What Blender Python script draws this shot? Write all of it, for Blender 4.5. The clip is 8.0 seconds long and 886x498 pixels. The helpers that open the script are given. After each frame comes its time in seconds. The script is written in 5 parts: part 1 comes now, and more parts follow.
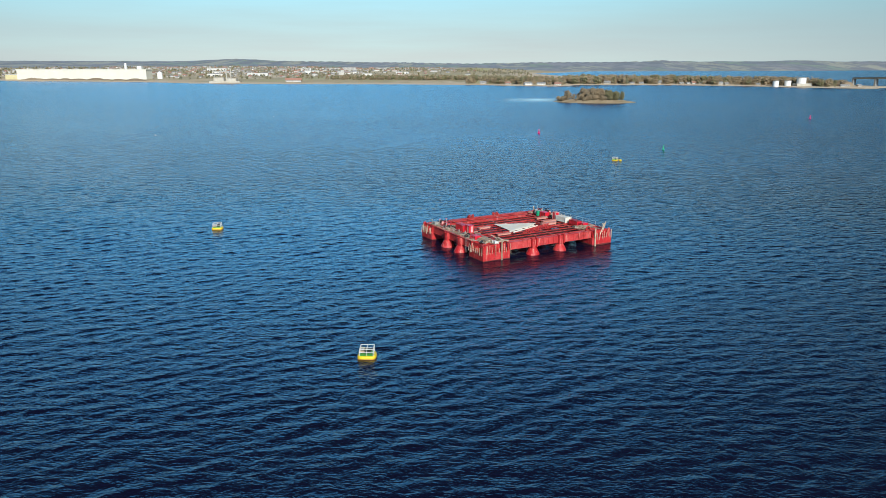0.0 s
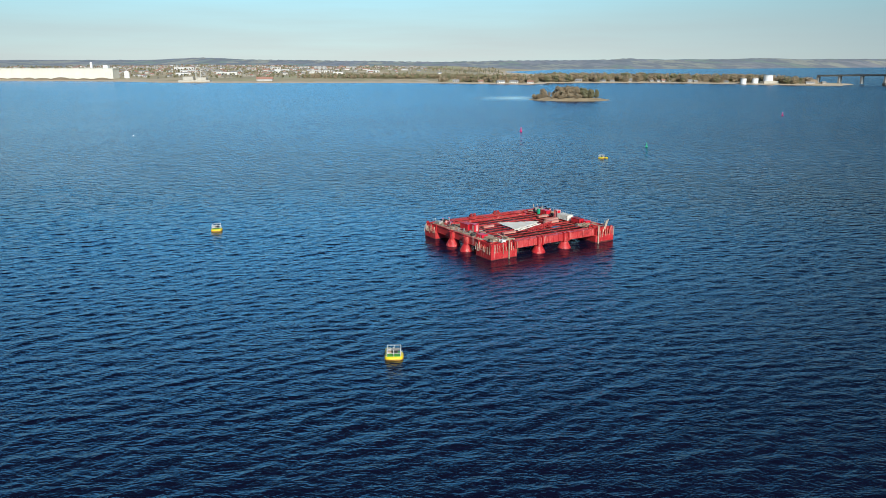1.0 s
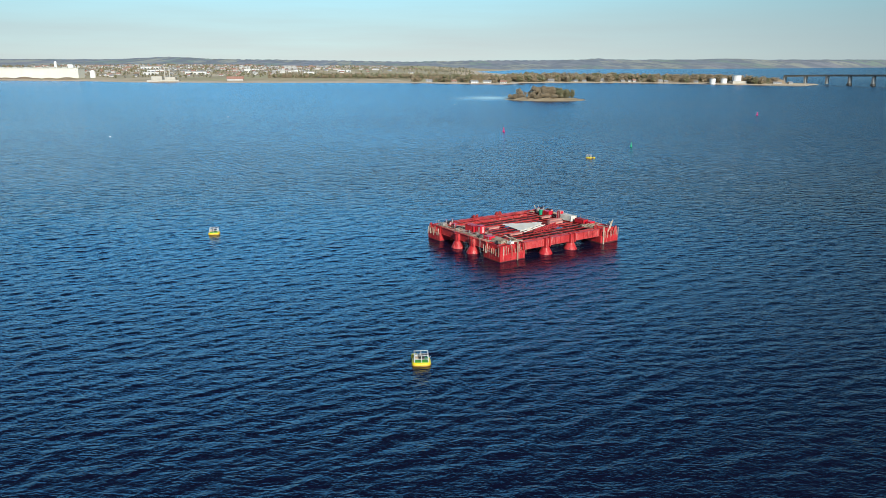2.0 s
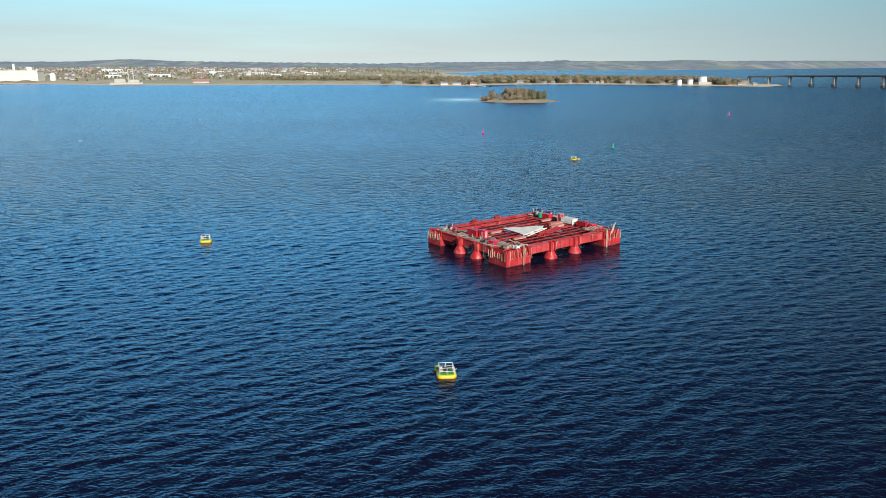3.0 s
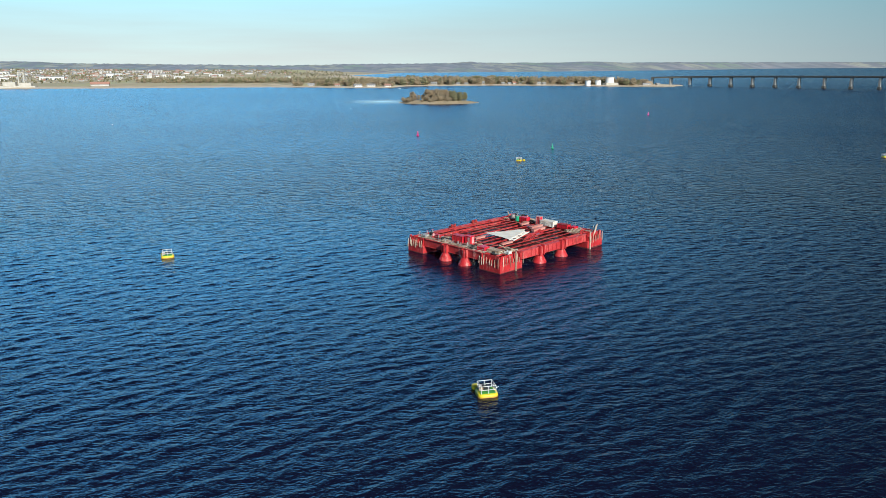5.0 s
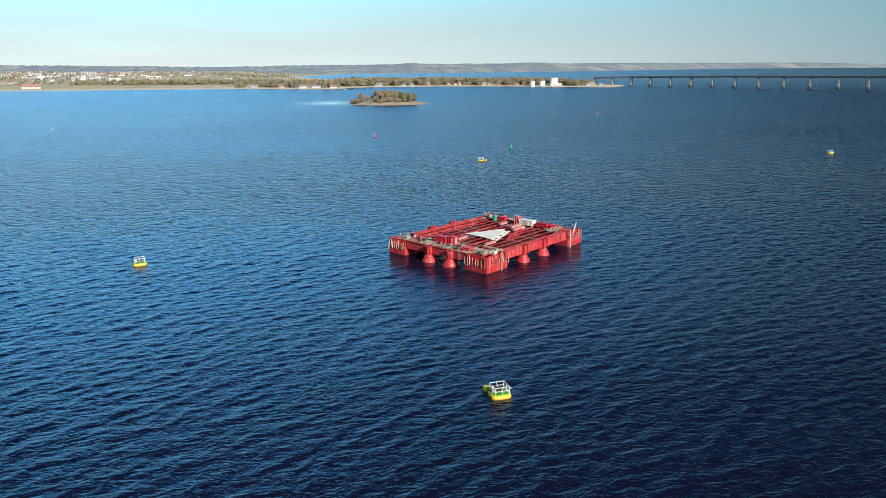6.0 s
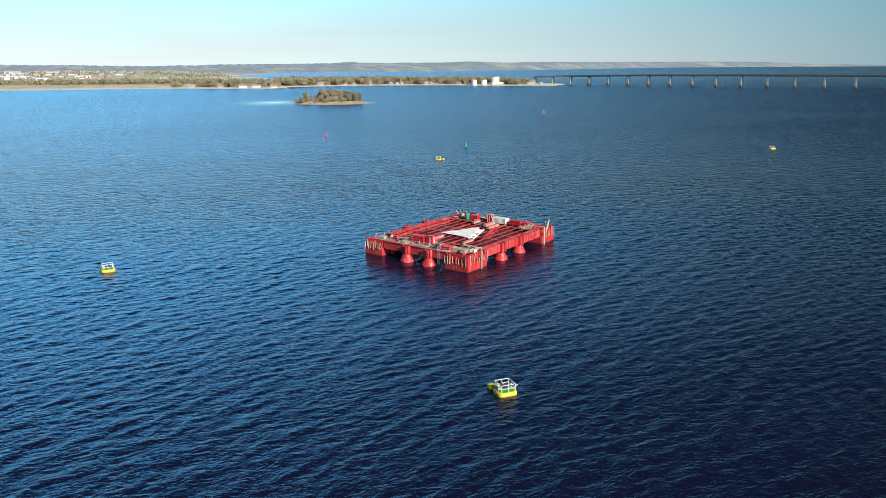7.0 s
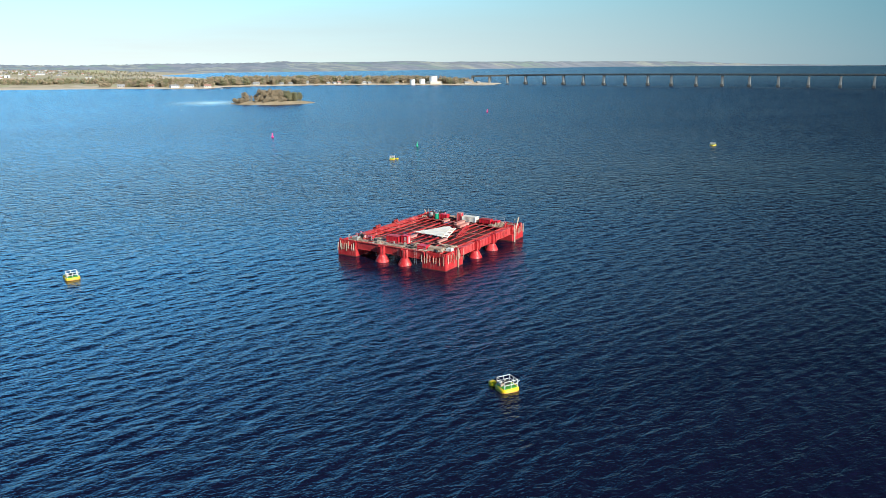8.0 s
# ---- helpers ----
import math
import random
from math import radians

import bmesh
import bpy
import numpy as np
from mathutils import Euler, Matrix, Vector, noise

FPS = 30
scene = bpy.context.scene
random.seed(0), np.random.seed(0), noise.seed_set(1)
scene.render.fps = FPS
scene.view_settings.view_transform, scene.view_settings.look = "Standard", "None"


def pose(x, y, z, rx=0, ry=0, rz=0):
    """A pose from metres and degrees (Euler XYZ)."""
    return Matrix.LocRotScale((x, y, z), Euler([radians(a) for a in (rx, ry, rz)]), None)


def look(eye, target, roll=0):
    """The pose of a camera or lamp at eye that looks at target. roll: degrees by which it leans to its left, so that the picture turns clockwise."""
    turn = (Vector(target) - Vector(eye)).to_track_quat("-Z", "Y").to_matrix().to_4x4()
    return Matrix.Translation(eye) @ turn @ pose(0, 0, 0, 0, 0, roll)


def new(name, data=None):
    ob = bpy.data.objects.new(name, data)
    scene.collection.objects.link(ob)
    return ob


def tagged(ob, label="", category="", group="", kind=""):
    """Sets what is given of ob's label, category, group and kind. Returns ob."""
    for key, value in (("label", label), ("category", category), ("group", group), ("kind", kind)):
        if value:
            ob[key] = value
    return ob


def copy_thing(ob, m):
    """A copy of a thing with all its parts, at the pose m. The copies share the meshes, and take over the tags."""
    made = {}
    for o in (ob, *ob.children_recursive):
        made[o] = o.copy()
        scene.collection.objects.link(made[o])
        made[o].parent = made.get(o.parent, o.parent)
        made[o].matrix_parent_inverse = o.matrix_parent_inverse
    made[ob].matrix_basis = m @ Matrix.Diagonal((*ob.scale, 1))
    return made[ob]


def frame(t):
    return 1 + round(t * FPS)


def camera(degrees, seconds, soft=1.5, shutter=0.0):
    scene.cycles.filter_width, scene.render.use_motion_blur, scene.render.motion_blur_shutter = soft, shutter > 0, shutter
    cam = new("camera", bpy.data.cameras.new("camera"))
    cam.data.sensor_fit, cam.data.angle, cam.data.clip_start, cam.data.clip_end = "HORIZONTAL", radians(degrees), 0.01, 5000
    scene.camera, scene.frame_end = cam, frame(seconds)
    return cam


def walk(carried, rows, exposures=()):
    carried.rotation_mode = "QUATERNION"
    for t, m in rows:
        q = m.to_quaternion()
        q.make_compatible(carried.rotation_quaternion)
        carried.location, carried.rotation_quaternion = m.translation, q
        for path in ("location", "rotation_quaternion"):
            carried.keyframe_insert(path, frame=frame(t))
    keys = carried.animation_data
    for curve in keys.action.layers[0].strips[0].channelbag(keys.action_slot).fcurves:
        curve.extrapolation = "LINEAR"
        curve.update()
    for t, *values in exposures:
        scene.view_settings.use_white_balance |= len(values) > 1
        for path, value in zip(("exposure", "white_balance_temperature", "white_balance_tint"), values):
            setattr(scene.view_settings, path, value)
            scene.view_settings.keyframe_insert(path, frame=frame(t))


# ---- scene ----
cam = camera(62.6, 8.0, soft=0.8)
PATH = [
    (0, (4.437, -2.249, 35.563), (4.309, -0.315, 35.069), 0.1),
    (0.5, (1.054, -2.618, 35.663), (0.966, -0.683, 35.167), 0.0),
    (1, (-2.41, -2.657, 35.732), (-2.458, -0.721, 35.234), 0.0),
    (1.5, (-5.938, -2.193, 35.808), (-5.945, -0.256, 35.309), 0.1),
    (3, (-15.97, 2.518, 35.659), (-15.849, 4.453, 35.165), 0.0),
    (3.5, (-19.205, 4.641, 35.617), (-19.029, 6.572, 35.127), 0.0),
    (4, (-22.569, 6.543, 35.527), (-22.332, 8.468, 35.037), -0.1),
    (5.5, (-32.6, 11.059, 35.278), (-32.167, 12.95, 34.79), -0.1),
    (6, (-35.899, 12.361, 35.145), (-35.39, 14.233, 34.658), -0.2),
    (6.5, (-38.979, 13.449, 35.159), (-38.398, 15.299, 34.669), -0.2),
    (7, (-42.295, 14.51, 35.17), (-41.634, 16.333, 34.68), -0.2),
    (7.5, (-45.536, 15.65, 35.198), (-44.795, 17.442, 34.706), -0.2),
    (8, (-48.729, 16.917, 35.209), (-47.911, 18.674, 34.717), -0.2),
]
walk(cam, [(t, look(eye, target, roll)) for t, eye, target, roll in PATH],
     [(0.0, -0.06, 6150, 8), (3.0, 0.0, 6150, 8), (5.5, 0.16, 6150, 8), (8.0, 0.45, 6150, 8)])

# ---- light ----
def node_in(nt, kind, **values):
    n = nt.nodes.new(kind)
    for key, value in values.items():
        n.inputs[key.replace("_", " ")].default_value = value
    return n


SUN_AZ, SUN_EL = 161.0, 28.0          # degrees clockwise from +y, above the horizon
world = bpy.data.worlds.new("world")
scene.world = world
world.use_nodes = True
wn = world.node_tree
sky = wn.nodes.new("ShaderNodeTexSky")
sky.sky_type, sky.sun_disc = "NISHITA", False
sky.sun_elevation, sky.sun_rotation = radians(SUN_EL), radians(SUN_AZ)
sky.altitude, sky.air_density, sky.dust_density, sky.ozone_density = 0.0, 1.0, 0.1, 2.0
bg = wn.nodes["Background"]
bg.inputs["Strength"].default_value = 1.0
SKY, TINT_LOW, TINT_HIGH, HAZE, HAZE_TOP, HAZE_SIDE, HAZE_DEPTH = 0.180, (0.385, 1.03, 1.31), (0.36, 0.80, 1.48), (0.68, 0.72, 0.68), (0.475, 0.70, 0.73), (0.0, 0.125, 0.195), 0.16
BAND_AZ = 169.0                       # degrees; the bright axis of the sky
# clear sky dimmed by hand away from BAND_AZ; pale haze lies along the horizon
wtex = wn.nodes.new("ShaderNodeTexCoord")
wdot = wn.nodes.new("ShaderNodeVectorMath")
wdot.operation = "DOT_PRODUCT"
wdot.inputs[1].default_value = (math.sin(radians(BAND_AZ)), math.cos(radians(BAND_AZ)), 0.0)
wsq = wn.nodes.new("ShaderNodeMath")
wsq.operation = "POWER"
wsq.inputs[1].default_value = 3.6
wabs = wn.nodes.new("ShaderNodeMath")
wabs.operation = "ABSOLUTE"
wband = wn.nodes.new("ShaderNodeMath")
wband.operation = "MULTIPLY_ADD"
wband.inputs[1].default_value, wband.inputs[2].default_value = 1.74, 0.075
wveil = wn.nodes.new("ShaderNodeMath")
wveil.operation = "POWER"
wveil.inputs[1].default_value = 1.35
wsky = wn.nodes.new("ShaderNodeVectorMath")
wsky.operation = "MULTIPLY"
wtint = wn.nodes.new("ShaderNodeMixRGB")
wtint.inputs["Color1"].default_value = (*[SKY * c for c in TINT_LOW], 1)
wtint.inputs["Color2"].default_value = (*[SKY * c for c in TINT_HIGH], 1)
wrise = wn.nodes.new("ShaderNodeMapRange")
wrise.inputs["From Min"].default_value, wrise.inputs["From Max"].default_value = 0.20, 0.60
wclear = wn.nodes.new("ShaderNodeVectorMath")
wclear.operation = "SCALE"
# upper sky cut back by hand, so the near sea reflects less light
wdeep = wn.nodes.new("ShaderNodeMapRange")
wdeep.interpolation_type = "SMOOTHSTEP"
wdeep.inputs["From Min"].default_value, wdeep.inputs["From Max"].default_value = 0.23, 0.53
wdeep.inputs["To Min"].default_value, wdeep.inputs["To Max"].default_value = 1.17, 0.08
wtone = wn.nodes.new("ShaderNodeMath")
wtone.operation = "MULTIPLY"
whaze = wn.nodes.new("ShaderNodeMixRGB")
whaze.inputs["Color1"].default_value = (*HAZE_SIDE, 1)
wlayer = wn.nodes.new("ShaderNodeMixRGB")
wlayer.inputs["Color1"].default_value, wlayer.inputs["Color2"].default_value = (*HAZE, 1), (*HAZE_TOP, 1)
wfade = wn.nodes.new("ShaderNodeMapRange")
wfade.inputs["From Min"].default_value, wfade.inputs["From Max"].default_value = 0.008, 0.09
wsep = wn.nodes.new("ShaderNodeSeparateXYZ")
wrel = wn.nodes.new("ShaderNodeMath")
wrel.operation = "DIVIDE"
wrel.inputs[1].default_value = HAZE_DEPTH
wpos = wn.nodes.new("ShaderNodeMath")
wpos.operation = "MAXIMUM"
wpos.inputs[1].default_value = 0.0
wup = wn.nodes.new("ShaderNodeMath")
wup.operation = "POWER"
wup.inputs[1].default_value = 4.0
wneg = wn.nodes.new("ShaderNodeMath")
wneg.operation = "MULTIPLY"
wneg.inputs[1].default_value = -1.0
wexp = wn.nodes.new("ShaderNodeMath")
wexp.operation = "EXPONENT"
wexp.use_clamp = True
wlow = wn.nodes.new("ShaderNodeMath")
wlow.operation = "MULTIPLY"
wlow.inputs[1].default_value = 0.98
# faint streaks of high cloud
wmap = wn.nodes.new("ShaderNodeMapping")
wmap.inputs["Scale"].default_value = (1.0, 1.0, 14.0)
wmap.inputs["Rotation"].default_value = (0.06, 0.0, 0.4)
wcloud = node_in(wn, "ShaderNodeTexNoise", Scale=2.2, Detail=5.0, Roughness=0.55)
wthin = wn.nodes.new("ShaderNodeMapRange")
wthin.inputs["From Min"].default_value, wthin.inputs["From Max"].default_value = 0.35, 0.75
wthin.inputs["To Min"].default_value, wthin.inputs["To Max"].default_value = 0.99, 1.03
wveiled = wn.nodes.new("ShaderNodeMath")
wveiled.operation = "MULTIPLY"
wveiled.use_clamp = True
wmix = wn.nodes.new("ShaderNodeMixRGB")
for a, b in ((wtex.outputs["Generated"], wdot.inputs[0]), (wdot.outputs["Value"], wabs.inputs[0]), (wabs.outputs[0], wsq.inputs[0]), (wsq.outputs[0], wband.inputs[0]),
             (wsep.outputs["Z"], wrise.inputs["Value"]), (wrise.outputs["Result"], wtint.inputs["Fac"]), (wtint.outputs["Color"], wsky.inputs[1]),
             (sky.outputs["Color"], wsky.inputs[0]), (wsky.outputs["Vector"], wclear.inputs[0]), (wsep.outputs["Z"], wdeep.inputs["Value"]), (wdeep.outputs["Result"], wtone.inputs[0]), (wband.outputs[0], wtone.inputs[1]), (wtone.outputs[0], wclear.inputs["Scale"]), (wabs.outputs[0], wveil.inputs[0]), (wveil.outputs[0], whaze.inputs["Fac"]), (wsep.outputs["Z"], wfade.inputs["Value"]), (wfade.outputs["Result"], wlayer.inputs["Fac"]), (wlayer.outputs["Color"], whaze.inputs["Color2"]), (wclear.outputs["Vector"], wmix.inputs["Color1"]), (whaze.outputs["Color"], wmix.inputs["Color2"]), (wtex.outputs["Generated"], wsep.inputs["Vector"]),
             (wsep.outputs["Z"], wrel.inputs[0]), (wrel.outputs[0], wpos.inputs[0]), (wpos.outputs[0], wup.inputs[0]), (wup.outputs[0], wneg.inputs[0]), (wneg.outputs[0], wexp.inputs[0]), (wexp.outputs[0], wlow.inputs[0]), (wtex.outputs["Generated"], wmap.inputs["Vector"]), (wmap.outputs["Vector"], wcloud.inputs["Vector"]), (wcloud.outputs["Fac"], wthin.inputs["Value"]), (wlow.outputs[0], wveiled.inputs[0]), (wthin.outputs["Result"], wveiled.inputs[1]), (wveiled.outputs[0], wmix.inputs["Fac"]),
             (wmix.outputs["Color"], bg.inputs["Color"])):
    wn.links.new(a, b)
sun = new("sun", bpy.data.lights.new("sun", "SUN"))
sun.data.energy, sun.data.angle, sun.data.color = 5.0, radians(0.53), (1.0, 0.91, 0.77)
_a, _e = radians(SUN_AZ), radians(SUN_EL)
sun.matrix_world = look((0, 0, 200), (-math.sin(_a) * math.cos(_e), -math.cos(_a) * math.cos(_e), 200 - math.sin(_e)))


# ---- materials ----
def material(name, colors, scale=1.0, rough=0.6, metal=0.0, bump=0.0, fine=12.0, spread=0.5, per_island=False, per_object=0.0, wear=None, streak=None):
    """A surface of two or three colours mixed by noise at two sizes, with grain, bump and, where wanted, worn patches and rust streaks."""
    m = bpy.data.materials.new(name)
    m.use_nodes = True
    nt = m.node_tree
    p = nt.nodes["Principled BSDF"]
    geo = nt.nodes.new("ShaderNodeNewGeometry")
    tex = nt.nodes.new("ShaderNodeTexCoord")
    where = tex.outputs["Object"]
    big = node_in(nt, "ShaderNodeTexNoise", Scale=scale, Detail=4.0, Roughness=0.6)
    small = node_in(nt, "ShaderNodeTexNoise", Scale=scale * fine, Detail=3.0, Roughness=0.6)
    nt.links.new(where, big.inputs["Vector"])
    nt.links.new(where, small.inputs["Vector"])
    mix = node_in(nt, "ShaderNodeMath")
    mix.operation = "MULTIPLY_ADD"
    mix.inputs[1].default_value = 0.35
    nt.links.new(small.outputs["Fac"], mix.inputs[0])
    nt.links.new(big.outputs["Fac"], mix.inputs[2])
    value = mix.outputs[0]
    if per_island or per_object:
        extra = node_in(nt, "ShaderNodeMath")
        extra.operation = "MULTIPLY_ADD"
        if per_island:
            nt.links.new(geo.outputs["Random Per Island"], extra.inputs[0])
            extra.inputs[1].default_value = 0.5
        else:
            info = nt.nodes.new("ShaderNodeObjectInfo")
            nt.links.new(info.outputs["Random"], extra.inputs[0])
            extra.inputs[1].default_value = per_object
        nt.links.new(value, extra.inputs[2])
        shift = node_in(nt, "ShaderNodeMath")
        shift.operation = "SUBTRACT"
        shift.inputs[1].default_value = 0.25 if per_island else per_object / 2
        nt.links.new(extra.outputs[0], shift.inputs[0])
        value = shift.outputs[0]
    ramp = nt.nodes.new("ShaderNodeValToRGB")
    lo, hi = 0.67 - spread / 2, 0.67 + spread / 2
    els = ramp.color_ramp.elements
    els[0].position, els[0].color = lo, (*colors[0], 1)
    els[1].position, els[1].color = hi, (*colors[-1], 1)
    for i, c in enumerate(colors[1:-1]):
        e = els.new(lo + (hi - lo) * (i + 1) / (len(colors) - 1))
        e.color = (*c, 1)
    nt.links.new(value, ramp.inputs["Fac"])
    out = ramp.outputs["Color"]
    for patch in (wear, streak):
        if not patch:
            continue
        tint, size, amount, stretch = patch
        mp = nt.nodes.new("ShaderNodeMapping")
        mp.inputs["Scale"].default_value = stretch
        nt.links.new(where, mp.inputs["Vector"])
        n = node_in(nt, "ShaderNodeTexNoise", Scale=size, Detail=6.0, Roughness=0.7)
        nt.links.new(mp.outputs["Vector"], n.inputs["Vector"])
        r = nt.nodes.new("ShaderNodeValToRGB")
        r.color_ramp.elements[0].position, r.color_ramp.elements[1].position = 1 - amount - 0.06, 1 - amount + 0.06
        nt.links.new(n.outputs["Fac"], r.inputs["Fac"])
        mx = nt.nodes.new("ShaderNodeMixRGB")
        mx.inputs["Color2"].default_value = (*tint, 1)
        nt.links.new(r.outputs["Color"], mx.inputs["Fac"])
        nt.links.new(out, mx.inputs["Color1"])
        out = mx.outputs["Color"]
    nt.links.new(out, p.inputs["Base Color"])
    p.inputs["Roughness"].default_value, p.inputs["Metallic"].default_value = rough, metal
    if bump:
        b = node_in(nt, "ShaderNodeBump", Strength=0.6, Distance=bump)
        nt.links.new(small.outputs["Fac"], b.inputs["Height"])
        nt.links.new(b.outputs["Normal"], p.inputs["Normal"])
    return m


RED = material("red_paint", [(0.39, 0.013, 0.017), (0.52, 0.022, 0.028), (0.60, 0.062, 0.062)], 0.5, 0.5, 0, 0.01,
               wear=((0.24, 0.028, 0.026), 1.3, 0.40, (1, 1, 1)), streak=((0.62, 0.22, 0.18), 2.0, 0.39, (1, 1, 0.15)))
RED_WORN = material("worn_deck_red_paint", [(0.32, 0.018, 0.020), (0.46, 0.034, 0.034), (0.58, 0.10, 0.09)], 0.6, 0.55, 0, 0.01,
                    wear=((0.30, 0.06, 0.05), 0.9, 0.38, (1, 1, 1)))
# girder red, paler than RED, with pale upright streaks
RED_GIRDER = material("pale_girder_red_paint", [(0.43, 0.024, 0.028), (0.54, 0.046, 0.048), (0.63, 0.12, 0.11)], 0.45, 0.55, 0, 0.01,
                      wear=((0.36, 0.035, 0.033), 0.8, 0.42, (1, 1, 1)), streak=((0.68, 0.34, 0.27), 1.6, 0.36, (1, 1, 0.12)))
RED_PALE = material("chalky_pale_red_paint", [(0.52, 0.15, 0.12), (0.62, 0.27, 0.22), (0.68, 0.38, 0.32)], 0.7, 0.65, 0, 0.01)
RED_DEEP = material("deck_red_paint", [(0.26, 0.018, 0.016), (0.36, 0.028, 0.024), (0.44, 0.05, 0.04)], 0.7, 0.6, 0, 0.01,
                    wear=((0.14, 0.045, 0.03), 1.1, 0.40, (1, 1, 1)))
RED_BRIGHT = material("bright_red_paint", [(0.60, 0.012, 0.03), (0.70, 0.02, 0.045)], 0.8, 0.4, 0, 0.004)
STEEL = material("galvanised_steel", [(0.36, 0.35, 0.32), (0.56, 0.54, 0.50)], 2.0, 0.5, 0.3, 0.004)
TIMBER = material("weathered_timber", [(0.24, 0.15, 0.10), (0.44, 0.33, 0.24), (0.62, 0.53, 0.42)], 0.9, 0.8, 0, 0.01, per_object=0.35)
POST = material("bleached_timber", [(0.30, 0.20, 0.14), (0.50, 0.38, 0.28), (0.64, 0.53, 0.41)], 0.9, 0.8, 0, 0.01, per_object=0.4)
WHITE = material("white_paint", [(0.68, 0.66, 0.62), (0.80, 0.79, 0.75)], 0.6, 0.5, 0, 0.004, streak=((0.45, 0.38, 0.30), 1.6, 0.33, (1, 1, 0.2)))
TARP = material("white_sheet", [(0.83, 0.78, 0.68), (0.91, 0.88, 0.80)], 0.4, 0.6, 0, 0.02)
RUST = material("rusty_dark_red_plate", [(0.08, 0.016, 0.016), (0.14, 0.024, 0.021), (0.22, 0.04, 0.032)], 0.6, 0.75, 0, 0.015)
# almost black red: shade between the deck beams put into colour
GAP_SHADE = material("gap_shade_plate", [(0.035, 0.012, 0.012), (0.07, 0.018, 0.017), (0.13, 0.03, 0.026)], 0.5, 0.7, 0, 0.015)
PINK = material("faded_red_paint", [(0.62, 0.25, 0.24), (0.78, 0.50, 0.47)], 0.8, 0.5, 0, 0.004)
CREAM = material("cream_container_paint", [(0.66, 0.63, 0.56), (0.80, 0.77, 0.69)], 0.7, 0.55, 0, 0.004, streak=((0.40, 0.30, 0.20), 1.6, 0.33, (1, 1, 0.2)))
STAIN = material("stained_yellow_paint", [(0.45, 0.20, 0.02), (0.68, 0.40, 0.06)], 2.0, 0.5, 0, 0.004)
DARK = material("dark_rubber", [(0.015, 0.015, 0.017), (0.04, 0.04, 0.04)], 2.0, 0.7, 0, 0.005)
YELLOW = material("yellow_paint", [(0.68, 0.49, 0.01), (0.82, 0.65, 0.02)], 1.2, 0.45, 0, 0.004, streak=((0.40, 0.25, 0.04), 1.8, 0.33, (1, 1, 0.3)))
GREEN = material("green_grating", [(0.07, 0.32, 0.05), (0.13, 0.48, 0.09)], 3.0, 0.6, 0, 0.01)
GREEN_MARK = material("green_paint", [(0.015, 0.30, 0.15), (0.03, 0.42, 0.22)], 2.0, 0.45)
RED_MARK = material("fluorescent_red_paint", [(0.64, 0.03, 0.16), (0.76, 0.06, 0.24)], 2.0, 0.45)
# bridge concrete, lifted in tone for the haze in front of it
CONCRETE = material("concrete", [(0.22, 0.225, 0.22), (0.32, 0.315, 0.30)], 0.25, 0.85, 0, 0.02)
CONCRETE_PALE = material("pale_concrete", [(0.42, 0.39, 0.33), (0.58, 0.54, 0.46)], 0.2, 0.85, 0, 0.02)
WET_CONCRETE = material("wet_concrete", [(0.06, 0.06, 0.055), (0.12, 0.115, 0.10)], 0.3, 0.6, 0, 0.02)
HALL = material("cream_cladding", [(0.66, 0.64, 0.55), (0.74, 0.72, 0.63)], 0.05, 0.6, 0, 0.01)
TANK = material("white_tank_paint", [(0.76, 0.76, 0.74), (0.86, 0.86, 0.84)], 0.15, 0.5, 0, 0.005)
# roof and plaster tones pulled together: the town's haze put into colour
ROOF_RED = material("red_roof_tiles", [(0.28, 0.15, 0.115), (0.40, 0.235, 0.185)], 0.3, 0.8, 0, 0.03, per_object=0.2)
TERRACOTTA = material("bright_terracotta_tiles", [(0.38, 0.19, 0.14), (0.48, 0.27, 0.21)], 0.3, 0.8, 0, 0.03)
ROOF_GREY = material("grey_roof", [(0.20, 0.20, 0.21), (0.34, 0.34, 0.34)], 0.3, 0.8, 0, 0.03, per_object=0.3)
PLASTER = material("pale_plaster", [(0.34, 0.32, 0.29), (0.46, 0.44, 0.41), (0.60, 0.58, 0.55)], 0.2, 0.8, 0, 0.01, per_object=0.4)
RENDERED = material("whitewashed_render", [(0.56, 0.55, 0.52), (0.70, 0.69, 0.66)], 0.2, 0.8, 0, 0.01)
# town foliage greyed in its colour to imitate distance haze
LEAF_HAZED = material("haze_greyed_leaves", [(0.20, 0.18, 0.13), (0.29, 0.26, 0.20), (0.38, 0.34, 0.27)], 0.12, 0.95, per_island=True, spread=0.8)
LEAF = material("autumn_leaves", [(0.20, 0.155, 0.10), (0.30, 0.235, 0.15), (0.38, 0.30, 0.195)], 0.12, 0.9, per_island=True, spread=0.8)
LEAF_DARK = material("dark_green_leaves", [(0.12, 0.12, 0.065), (0.20, 0.19, 0.10), (0.29, 0.26, 0.15)], 0.12, 0.9, per_island=True, spread=0.8)
BARK = material("bark", [(0.07, 0.055, 0.04), (0.14, 0.11, 0.08)], 1.5, 0.9, 0, 0.03)
STONE = material("pale_stone", [(0.30, 0.26, 0.20), (0.48, 0.42, 0.33)], 0.3, 0.9, 0, 0.05, per_object=0.3)
ISLAND_GROUND = material("island_ground", [(0.30, 0.24, 0.14), (0.52, 0.42, 0.29)], 0.06, 0.95, 0, 0.05)
EARTH = material("earth_mound", [(0.20, 0.15, 0.10), (0.34, 0.27, 0.19)], 0.03, 0.95, 0, 0.1)
GLASS_DARK = material("dark_window", [(0.02, 0.025, 0.03), (0.04, 0.05, 0.06)], 1.0, 0.15)


